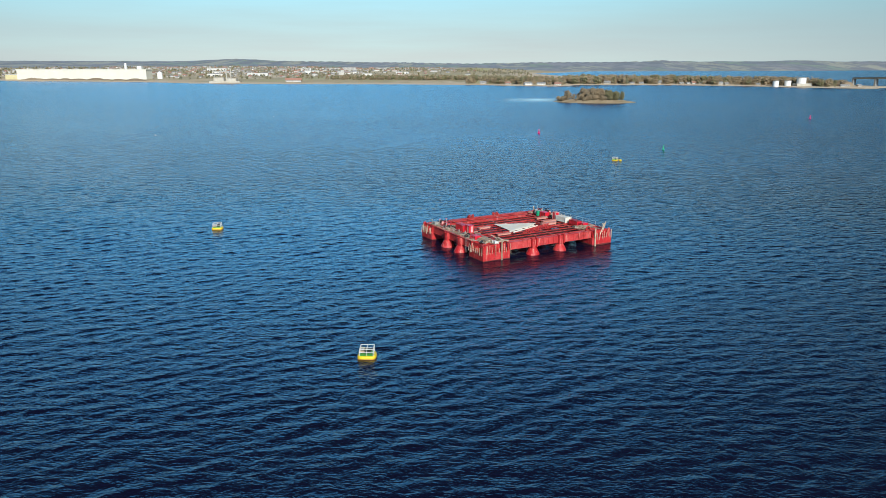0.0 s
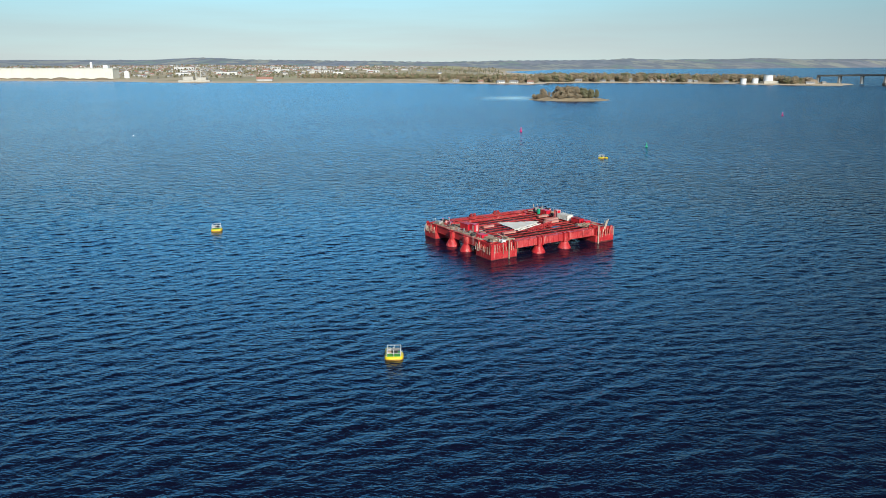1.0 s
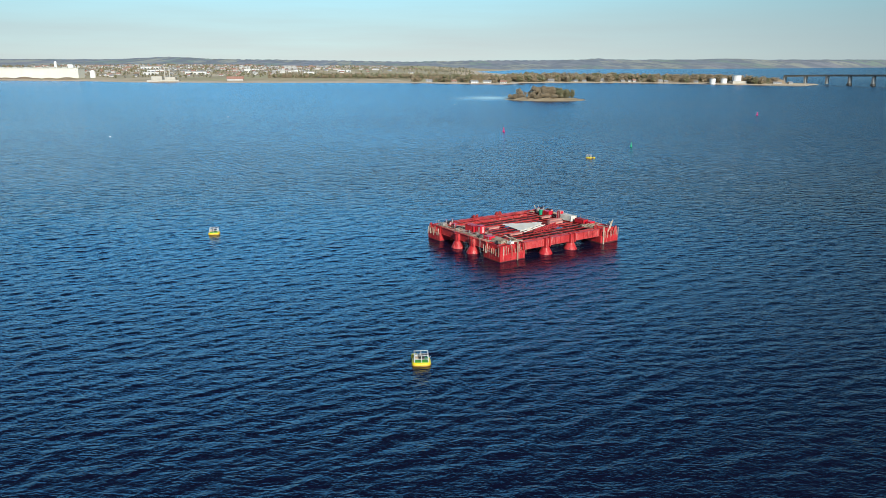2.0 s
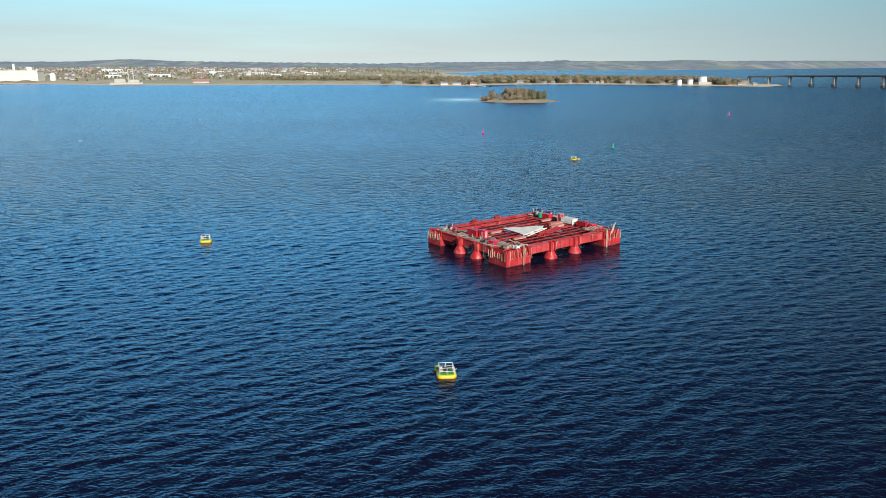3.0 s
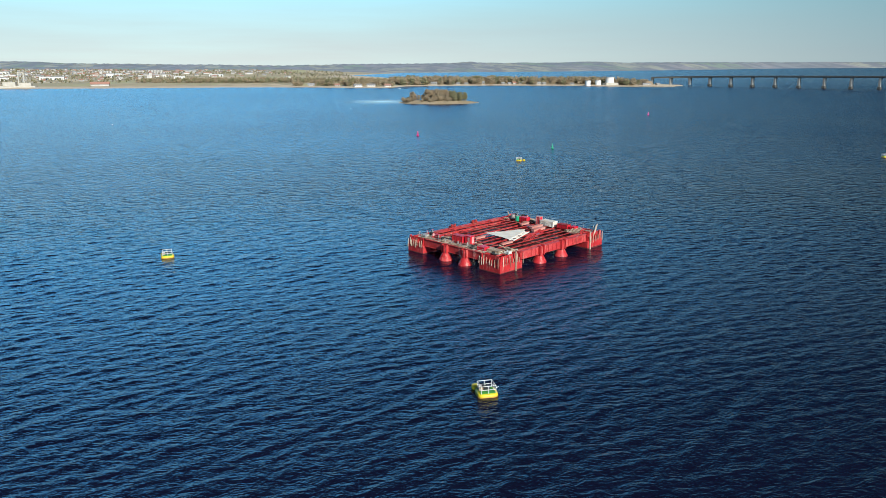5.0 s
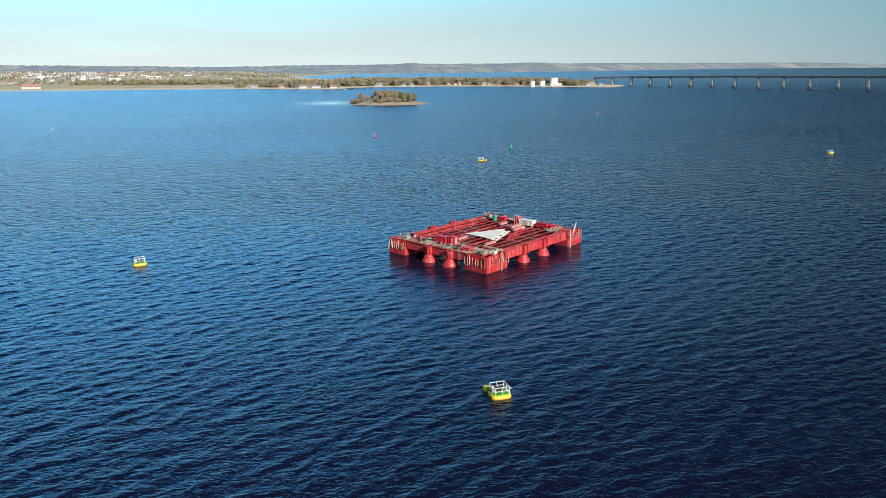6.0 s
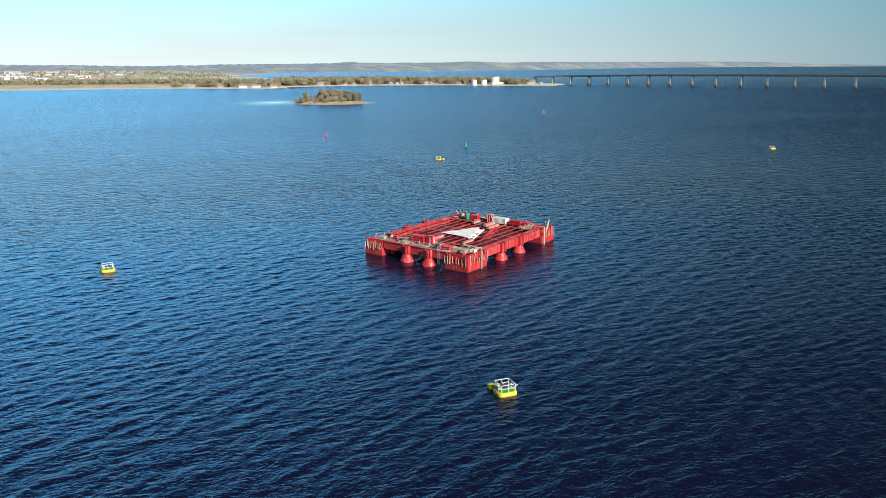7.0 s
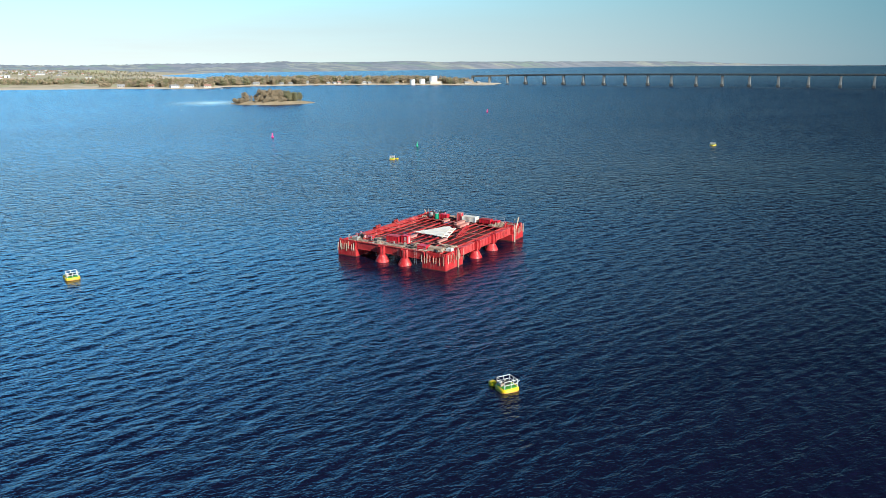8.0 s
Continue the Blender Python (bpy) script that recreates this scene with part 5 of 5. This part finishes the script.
# shore houses: place along x, metres behind the waterline, shape
SHORE_HOUSES = [(-12, 19, 1), (30, 22, 0), (62, 18, 3), (84, 23, 3), (110, 19, 5), (205, 35, 1), (248, 27, 6), (262, 19, 6), (296, 31, 6), (330, 23, 6), (352, 39, 0), (398, 25, 6), (548, 25, 6), (560, 35, 6), (576, 29, 6)]
_h = random.Random(77)
SHORE_HOUSES += [(x + _h.uniform(-6, 6), _h.uniform(20, 84), _h.choice((0, 1, 5, 6, 6, 6))) for x in range(175, 545, 24) if not 440 < x < 516]


def build_woods():
    rng = random.Random(30)
    autumn, dark = [], []
    while len(autumn) + len(dark) < 880:
        x = rng.uniform(140, 572)
        depth = rng.random() ** 1.6 * 200
        y = float(shore_y(x)) + 15 + depth
        if land_height(np.array([x]), np.array([y]))[0] < 0.8 or (447 < x < 512 and depth < 34) or any(abs(x - hx) < (10 if k < 15 else 5) and 15 + depth < back + 7 for k, (hx, back, _) in enumerate(SHORE_HOUSES)):
            continue
        h = rng.uniform(7.0, 12.5) * (0.75 if x > 540 else 1.0)
        (dark if rng.random() < 0.22 else autumn).append((x, y, h))
    for k in range(130):
        x = rng.uniform(-40, 150)
        if any(abs(x - hx) < 9 for hx, back, _ in SHORE_HOUSES) and rng.random() < 0.5:
            continue
        (dark if rng.random() < 0.2 else autumn).append((x, float(shore_y(x)) + rng.uniform(26, 110), rng.uniform(6.5, 11)))
    build_wood("woodland", "brown and olive autumn woodland along the peninsula", autumn, LEAF, 40, 84)
    build_wood("woodland", "dark green trees among the peninsula woodland", dark, LEAF_DARK, 50, 70)
    belt = []
    for k in range(560):
        x = rng.uniform(-330, 150)
        belt.append((x, float(np.interp(x, [-330, 60, 150], [1475, 1440, 1385])) + rng.random() ** 1.5 * 120, rng.uniform(5, 9)))
    build_wood("woodland", "dark olive belt of trees behind the shore meadow", belt[:290], LEAF_DARK, 60, 32)
    build_wood("woodland", "brown autumn trees in the belt behind the meadow", belt[290:], LEAF, 65, 32)
    town = []
    for k in range(3400):
        x, y = rng.uniform(-1500, 130), rng.uniform(1480, 3000)
        if -1010 < x < -680 and y < 1560:
            continue
        if x > -330 and 1620 < y < 2350 and rng.random() < 0.85:
            continue
        town.append((x, y, rng.uniform(3.5, 7.5)))
    build_wood("woodland", "scattered autumn trees and hedges among the houses", town[::2], LEAF_DARK, 70, 14)
    build_wood("woodland", "brown autumn trees among the houses of the town", town[1::2], LEAF_HAZED, 75, 14)


build_woods()


# ---- buildings ----
def house_kind(w, d, h, roof_h, wall_mat, roof_mat):
    w, d, h, roof_h = 0.82 * w, 0.8 * d, 0.74 * h, 0.8 * roof_h
    ob = thing("house", "small pale house with a pitched roof near the shore", "house", pose(0, 0, 0), "houses along the coast")
    bm = bmesh.new()
    box(bm, -w / 2, w / 2, -d / 2, d / 2, -1.5, h)
    for s in (-1, 1):
        a = [bm.verts.new(p) for p in ((s * w / 2, -d / 2, h), (s * w / 2, d / 2, h), (s * w / 2, 0, h + roof_h))]
        bm.faces.new(a if s > 0 else a[::-1])
    part("wall", bm, wall_mat, ob)
    bm = bmesh.new()
    for s in (-1, 1):
        pts = [(-w / 2 - 0.4, s * (d / 2 + 0.5), h - 0.5 * roof_h / (d / 2)), (w / 2 + 0.4, s * (d / 2 + 0.5), h - 0.5 * roof_h / (d / 2)), (w / 2 + 0.4, 0, h + roof_h), (-w / 2 - 0.4, 0, h + roof_h)]
        lower = [bm.verts.new(p) for p in pts]
        upper = [bm.verts.new((p[0], p[1], p[2] + 0.25)) for p in pts]
        bm.faces.new(upper)
        bm.faces.new(lower[::-1])
        for i in range(4):
            j = (i + 1) % 4
            bm.faces.new((lower[i], lower[j], upper[j], upper[i]))
    bmesh.ops.recalc_face_normals(bm, faces=bm.faces[:])
    part("roof", bm, roof_mat, ob)
    n = max(2, int(w / 3))
    for k in range(n):
        x = -w / 2 + w * (k + 0.5) / n
        part("window", box(bmesh.new(), x - 0.55, x + 0.55, -d / 2 - 0.03, -d / 2 + 0.1, h * 0.35, h * 0.35 + 1.1), GLASS_DARK, ob)
    return ob


def build_houses():
    rng = random.Random(44)
    shapes = [(10, 7, 3.0, 2.6, PLASTER, ROOF_RED), (13, 8, 3.2, 2.8, PLASTER, ROOF_GREY), (9, 8, 5.0, 2.6, PLASTER, ROOF_RED), (16, 9, 3.6, 2.2, WHITE, ROOF_GREY), (17, 10, 7.0, 1.2, PLASTER, ROOF_GREY), (12, 8, 3.0, 2.8, WHITE, ROOF_RED), (8, 6, 2.6, 1.8, PLASTER, ROOF_GREY)]
    protos = {}
    for x, back, k in SHORE_HOUSES:
        m = pose(x, float(shore_y(x)) + back, ground_z(x, float(shore_y(x)) + back), 0, 0, rng.uniform(-25, 25))
        if k not in protos:
            protos[k] = house_kind(*shapes[k])
            protos[k].matrix_basis = m
        else:
            copy_thing(protos[k], m)
    protos[4] = house_kind(*shapes[4])
    protos[4].matrix_basis = pose(-420, 1760, ground_z(-420, 1760), 0, 0, 10)
    # the town
    made = 0
    while made < 250:
        x, y = rng.uniform(-1400, -60), 1560 + 1500 * rng.random() ** 0.9
        az = math.degrees(math.atan2(x, y))
        if (-1010 < x < -680 and y < 1570) or (az > -12 and rng.random() < 0.75) or az < -37:
            continue
        k = rng.choices((0, 1, 2, 3, 4, 5), (7, 4, 5, 2, 2, 3))[0]
        copy_thing(protos[k] if k in protos else protos[0], pose(x, y, ground_z(x, y), 0, 0, rng.uniform(-35, 35)))
        made += 1


build_houses()


def build_far_town():
    """The crowd of small houses further back: walls and pitched roofs joined."""
    rng = random.Random(61)
    me = bpy.data.meshes.new("far_houses")
    verts, faces, slots = [], [], []
    for k in range(330):
        x, y = rng.uniform(-1500, -120), rng.uniform(1750, 3100)
        if math.degrees(math.atan2(x, y)) < -36 or (x > -330 and y < 2300):
            continue
        w, d, h, r = rng.uniform(8, 20), rng.uniform(6, 9), rng.uniform(2.2, 4.2), rng.uniform(1.4, 2.6)
        a, z = rng.uniform(-0.5, 0.5), ground_z(x, y)
        c, s = math.cos(a), math.sin(a)
        base = len(verts)
        for px, py, pz in ((-w, -d, -1), (w, -d, -1), (w, d, -1), (-w, d, -1), (-w, -d, h), (w, -d, h), (w, d, h), (-w, d, h), (-w, 0, h + r), (w, 0, h + r)):
            px, py = px / 2, py / 2
            verts.append((x + px * c - py * s, y + px * s + py * c, z + pz))
        wall = rng.choice((0, 0, 0, 1))
        for f, slot in (((0, 1, 5, 4), wall), ((1, 2, 6, 9, 5), wall), ((2, 3, 7, 6), wall), ((3, 0, 4, 8, 7), wall), ((4, 5, 9, 8), 2 + k % 2), ((6, 7, 8, 9), 2 + k % 2)):
            faces.append([base + i for i in f])
            slots.append(slot)
    me.from_pydata(verts, [], faces)
    for mat in (PLASTER, RENDERED, ROOF_GREY, ROOF_RED):
        me.materials.append(mat)
    me.polygons.foreach_set("material_index", slots)
    tagged(new("far_houses", me), "many small white and pale houses of the far town", "houses", kind="stuff")


build_far_town()


def works_shed(x, y, w, d, h, turn, label):
    """A long flat white building with a row of doors."""
    ob = thing("long_shed", label, "shed", pose(x, y, ground_z(x, y), 0, 0, turn), "long white sheds in the town")
    part("wall", box(bmesh.new(), -w / 2, w / 2, 0, d, -2, h), RENDERED, ob)
    part("roof", box(bmesh.new(), -w / 2 - 0.4, w / 2 + 0.4, -0.4, d + 0.4, h, h + 0.5), ROOF_GREY, ob)
    for k in range(int(w / 9)):
        px = -w / 2 + 4.5 + 9 * k
        part("door", box(bmesh.new(), px - 1.6, px + 1.6, -0.06, 0.1, 0.0, min(3.4, h - 1)), GLASS_DARK, ob)


for x, y, w, d, h, turn in ((-388, 2010, 60, 20, 7.5, 8), (-556, 1752, 48, 16, 6.5, 10), (-478, 1930, 18, 14, 9.5, 5), (-300, 1800, 24, 12, 6.0, 12), (-640, 1700, 34, 14, 6.0, 14), (-700, 1900, 44, 14, 6.5, 6), (-250, 2090, 36, 14, 5.5, 0), (-880, 2350, 60, 18, 8.0, 10), (-520, 2150, 40, 14, 6.5, 4)):
    works_shed(x, y, w, d, h, turn, "long white flat-roofed shed among the town's trees")


def jetty(x, y, turn):
    """A low dark timber jetty on piles with three small boats beside it."""
    ob = thing("jetty", "low dark timber jetty on piles by the shore houses", "jetty", pose(x, y, 0, 0, 0, turn))
    part("deck", box(bmesh.new(), -17, 17, -1.2, 1.2, 1.0, 1.25, 0.03), BARK, ob)
    for k in range(9):
        for side in (-1.0, 1.0):
            part("pile", rod(bmesh.new(), (-16 + 4 * k, side, -1.5), (-16 + 4 * k, side, 1.9), 0.16, 7), BARK, ob)
    for k, (bx, by) in enumerate(((-11, -2.9), (1, -2.8), (10, 3.0))):
        boat = thing("rowing_boat", "small open boat moored beside the jetty", "boat", pose(x, y, 0, 0, 0, turn) @ pose(bx, by, 0.0), "boats at the jetty")
        part("hull", rounded_hull(bmesh.new(), 2.6, 0.9, [(0.7, -0.25), (0.9, 0.0), (1.0, 0.55)], 0, 0, 20, 2.4), WHITE if k == 1 else BARK, boat, smooth=True)
        part("thwart", box(bmesh.new(), -0.2, 0.2, -0.8, 0.8, 0.56, 0.64), TIMBER, boat)


jetty(122, 1172, -14)


def apartment_block(x, y, w, storeys, turn):
    """A flat-roofed block of flats with rows of windows."""
    h = 2.9 * storeys
    ob = thing("apartment_block", "pale plastered block of flats in the town", "block of flats", pose(x, y, ground_z(x, y), 0, 0, turn), "blocks of flats in the town")
    part("wall", box(bmesh.new(), -w / 2, w / 2, 0, 11, -2, h), PLASTER, ob)
    part("roof", box(bmesh.new(), -w / 2 - 0.3, w / 2 + 0.3, -0.3, 11.3, h, h + 0.5), ROOF_GREY, ob)
    for row in range(storeys):
        for k in range(int(w / 4)):
            wx = -w / 2 + 2 + 4 * k
            part("window", box(bmesh.new(), wx - 0.8, wx + 0.8, -0.05, 0.1, 2.9 * row + 0.9, 2.9 * row + 2.3), GLASS_DARK, ob)


for x, y, w, storeys, turn in ((-440, 2300, 40, 4, 8), (-505, 2380, 30, 3, 15), (-590, 2350, 34, 3, 5), (-640, 2260, 26, 3, 20), (-360, 2420, 32, 3, -5), (-760, 2200, 30, 2, 12), (-700, 2100, 24, 2, 0)):
    apartment_block(x, y, w, storeys, turn)


def build_hall():
    z = ground_z(-840, 1490)
    hall = thing("factory_hall", "very long cream-white windowless factory hall by the shore", "factory hall", pose(-838, 1482, z, 0, 0, 2))
    part("wall", box(bmesh.new(), -135, 135, 0, 30, -2, 19.2), HALL, hall)
    part("roof", box(bmesh.new(), -136, 136, -0.8, 31, 19.2, 20.4), HALL, hall)
    for k in range(26):
        x = -130 + 10.4 * k
        part("wall_rib", box(bmesh.new(), x - 0.18, x + 0.18, -0.25, 0.0, -1, 19.1), HALL, hall)
    for x in range(-110, 120, 24):
        part("roof_vent", box(bmesh.new(), x - 5, x + 5, 8, 14, 20.4, 21.8), STEEL, hall)
    annex = thing("annex", "lower yellowish factory annex beside the long hall", "annex", pose(-990, 1486, ground_z(-990, 1486), 0, 0, 2))
    part("wall", box(bmesh.new(), -14, 14, 0, 26, -2, 9.0), material("yellow_cladding", [(0.56, 0.49, 0.26), (0.68, 0.61, 0.36)], 0.1, 0.6), annex)
    part("roof", box(bmesh.new(), -14.6, 14.6, -0.6, 26.6, 9.0, 9.8), HALL, annex)
    tower = thing("silo_tower", "slim white silo tower rising behind the factory hall", "silo", pose(-772, 1540, ground_z(-772, 1540)))
    part("shaft", lathe(bmesh.new(), [(2.6, -1), (2.6, 30), (2.2, 31), (0.6, 32)], 18), TANK, tower, smooth=True)
    part("platform", lathe(bmesh.new(), [(3.2, 28.4), (3.2, 28.8)], 18), STEEL, tower)
    block = thing("lift_house", "white box-shaped tower house behind the factory hall", "tower", pose(-738, 1535, ground_z(-738, 1535)))
    part("wall", box(bmesh.new(), -5, 5, -5, 5, -1, 25.6, 0.1), TANK, block)
    part("roof", box(bmesh.new(), -5.4, 5.4, -5.4, 5.4, 25.6, 26.2), STEEL, block)
    dome = thing("storage_dome", "white domed storage silo beside the factory hall", "silo", pose(-690, 1520, ground_z(-690, 1520)))
    part("shell", lathe(bmesh.new(), [(5.5, -1), (5.5, 8), (5.1, 11), (3.8, 13.4), (1.8, 14.8), (0.4, 15.1)], 24), TANK, dome, smooth=True)
    # earth mounds before the hall
    rng = random.Random(2)
    for k in range(9):
        x = -965 + 34 * k + rng.uniform(-8, 8)
        y = float(shore_y(x)) + 36
        h, r = rng.uniform(2.0, 4.6), rng.uniform(18, 36)
        bm = bmesh.new()
        rows = [[bm.verts.new((rr * r * math.cos(a) * (1 + 0.12 * math.sin(3 * a + k)), rr * 0.6 * r * math.sin(a), -0.6 + h * max(0.0, math.cos(rr * 1.5708)) ** 1.5 * (1 + 0.2 * math.sin(5 * a + k)))) for a in [2 * math.pi * i / 18 for i in range(18)]] for rr in (1.0, 0.75, 0.5, 0.25, 0.05)]
        for a, b in zip(rows, rows[1:]):
            for i in range(18):
                bm.faces.new((a[i], a[(i + 1) % 18], b[(i + 1) % 18], b[i]))
        bm.faces.new(rows[-1])
        ob = part("earth_mound", bm, EARTH, None, smooth=True)
        ob.matrix_basis = pose(x, y, ground_z(x, y) - 0.2)
        tagged(ob, "heap of brown earth by the shore", "earth heap", "earth heaps before the factory hall")


build_hall()


def build_crane():
    x, y = -1046, 1492
    crane = thing("mobile_crane", "red mobile crane with a long raised lattice boom", "crane", pose(x, y, ground_z(x, y), 0, 0, 8))
    part("chassis", box(bmesh.new(), -5, 5, -1.6, 1.6, 0.9, 2.4, 0.2), GREEN_MARK, crane, "teal chassis")
    for k in (-3.6, -1.2, 1.2, 3.6):
        for side in (-1.5, 1.5):
            bm = lathe(bmesh.new(), [(0.9, -0.35), (0.9, 0.35)], 14)
            bmesh.ops.transform(bm, matrix=pose(k, side, 0.9, 90, 0, 0), verts=bm.verts[:])
            part("wheel", bm, DARK, crane)
    part("cab", box(bmesh.new(), -2.2, 0.6, -1.4, 1.4, 2.4, 4.6, 0.2), RED_MARK, crane)
    part("counterweight", box(bmesh.new(), -4.6, -2.4, -1.3, 1.3, 2.4, 3.9, 0.1), DARK, crane)
    foot, tip = Vector((0.6, 0, 3.4)), Vector((17.0, 0, 21.0))
    for dy in (-0.6, 0.6):
        for dz in (-0.5, 0.5):
            part("boom_chord", rod(bmesh.new(), foot + Vector((0, dy, dz)), tip + Vector((0, dy * 0.4, dz * 0.4)), 0.16), RED_MARK, crane)
    for k in range(12):
        p, q = foot.lerp(tip, k / 12), foot.lerp(tip, (k + 1) / 12)
        part("boom_lacing", rod(bmesh.new(), p + Vector((0, -0.55, -0.45)), q + Vector((0, 0.5, 0.4)), 0.09), RED_MARK, crane)
    part("hoist_rope", rod(bmesh.new(), tip, tip + Vector((0, 0, -9)), 0.06), DARK, crane)


build_crane()


def tank(x, y, r, h, label, base=0.0):
    ob = thing("storage_tank", label, "storage tank", pose(x, y, ground_z(x, y)), "storage tanks on the point")
    part("shell", lathe(bmesh.new(), [(r, -1.5), (r, h * 0.5), (r + 0.06, h * 0.5 + 0.05), (r, h * 0.5 + 0.1), (r, h), (r * 0.5, h + r * 0.12), (0.2, h + r * 0.16)], 36), TANK, ob, smooth=True)
    part("top_rail", lathe(bmesh.new(), [(r + 0.05, h + 0.9), (r + 0.05, h + 1.0)], 36), STEEL, ob)
    for k in range(10):
        a = k * 0.628
        part("rail_post", rod(bmesh.new(), (r * math.cos(a), r * math.sin(a), h - 0.1), (r * math.cos(a), r * math.sin(a), h + 1.0), 0.06), STEEL, ob)
    if base:
        part("bund_wall", box(bmesh.new(), -r - 3, r + 6, -r - 3, r + 3, -1.5, base, 0.1), CONCRETE_PALE, ob, "pale concrete bund wall")


tank(457, 1228, 4.7, 8.2, "white cylindrical steel storage tank near the shore")
tank(475, 1226, 5.0, 7.6, "white cylindrical steel storage tank near the shore")
tank(494, 1221, 7.0, 12.5, "large white cylindrical steel storage tank with bund wall", 3.8)


def build_works():
    works = thing("concrete_works", "pale concrete quay works with two lattice hoists", "works", pose(-478, 1312, ground_z(-478, 1312), 0, 0, 6))
    part("quay_block", box(bmesh.new(), -24, 30, -8, 10, -2, 2.4, 0.2), CONCRETE_PALE, works)
    part("shed", box(bmesh.new(), -18, 0, 0, 12, 2.3, 8.5, 0.1), CONCRETE_PALE, works)
    part("shed", box(bmesh.new(), 4, 22, 2, 14, 2.3, 7.0, 0.1), CONCRETE_PALE, works)
    for x in (4, 12):
        hoist = part("hoist", box(bmesh.new(), x - 0.7, x + 0.7, 5.3, 6.7, 2.2, 24), CONCRETE_PALE, works)
        for k in range(6):
            part("cross_tie", box(bmesh.new(), x - 1.3, x + 1.3, 5.0, 7.0, 5 + 3.4 * k, 5.4 + 3.4 * k), STEEL, hoist)
    part("hoist_beam", box(bmesh.new(), 3, 13, 5.2, 6.8, 23, 24.2), CONCRETE_PALE, works)
    barn = thing("barn", "long red-roofed barn behind the shore meadow", "barn", pose(-359, 1345, ground_z(-359, 1345), 0, 0, 8))
    part("wall", box(bmesh.new(), -14, 14, -6, 6, -1.5, 3.5), PLASTER, barn)
    bm = bmesh.new()
    vs = [bm.verts.new(p) for p in ((-15, -7, 3.2), (15, -7, 3.2), (15, 7, 3.2), (-15, 7, 3.2), (-15, 0, 7.2), (15, 0, 7.2))]
    for f in ((0, 1, 5, 4), (2, 3, 4, 5), (1, 2, 5), (3, 0, 4), (3, 2, 1, 0)):
        bm.faces.new([vs[i] for i in f])
    part("roof", bm, TERRACOTTA, barn)
    church = thing("church", "white church with a tower and red roof in the town", "church", pose(-395, 1900, ground_z(-395, 1900), 0, 0, 15))
    part("nave", box(bmesh.new(), -14, 10, -5, 5, -1.5, 7), PLASTER, church)
    part("tower", box(bmesh.new(), 10, 17, -3.5, 3.5, -1.5, 12), PLASTER, church)
    part("spire", lathe(bmesh.new(), [(4.6, 12), (0.2, 17)], 4, (13.5, 0)), ROOF_RED, church)


build_works()


def build_bluff():
    bm = bmesh.new()
    rows = []
    for rr, h in ((1.0, -0.5), (0.86, 4.5), (0.7, 8.0), (0.45, 9.6), (0.1, 10.2)):
        rows.append([bm.verts.new((11 * rr * math.cos(a) * (1 + 0.1 * math.sin(3 * a)), 8 * rr * math.sin(a) * (1 + 0.12 * math.cos(4 * a)), 0.75 * h * (1 + 0.06 * math.sin(7 * a)))) for a in [2 * math.pi * i / 26 for i in range(26)]])
    for a, b in zip(rows, rows[1:]):
        for i in range(26):
            bm.faces.new((a[i], a[(i + 1) % 26], b[(i + 1) % 26], b[i]))
    bm.faces.new(rows[-1])
    ob = part("sand_bluff", bm, EARTH, None, smooth=True)
    ob.matrix_basis = pose(561, 1216, 0.6, 0, 0, -35)
    tagged(ob, "brown sandy bluff at the tip of the point", "bluff", kind="structure")


build_bluff()


def build_point():
    """Breakwater stones, abutment piers and small craft sheds at the point."""
    rng = random.Random(9)
    for k in range(70):
        s = k / 69
        x, y = 520 + 60 * s + rng.uniform(-1, 1), 1158 - 20 * math.sin(s * 3) + rng.uniform(-1.2, 1.2)
        r = rng.uniform(0.8, 1.8)
        bm = bmesh.new()
        bmesh.ops.create_icosphere(bm, subdivisions=1, radius=r)
        for v in bm.verts:
            v.co *= rng.uniform(0.75, 1.2)
        ob = part("boulder", bm, STONE, None)
        ob.matrix_basis = pose(x, y, 0.25, rng.uniform(0, 90), 0, rng.uniform(0, 360))
        tagged(ob, "rough pale breakwater stone lying in shallow water", "boulder", "stones of the breakwater")


build_point()
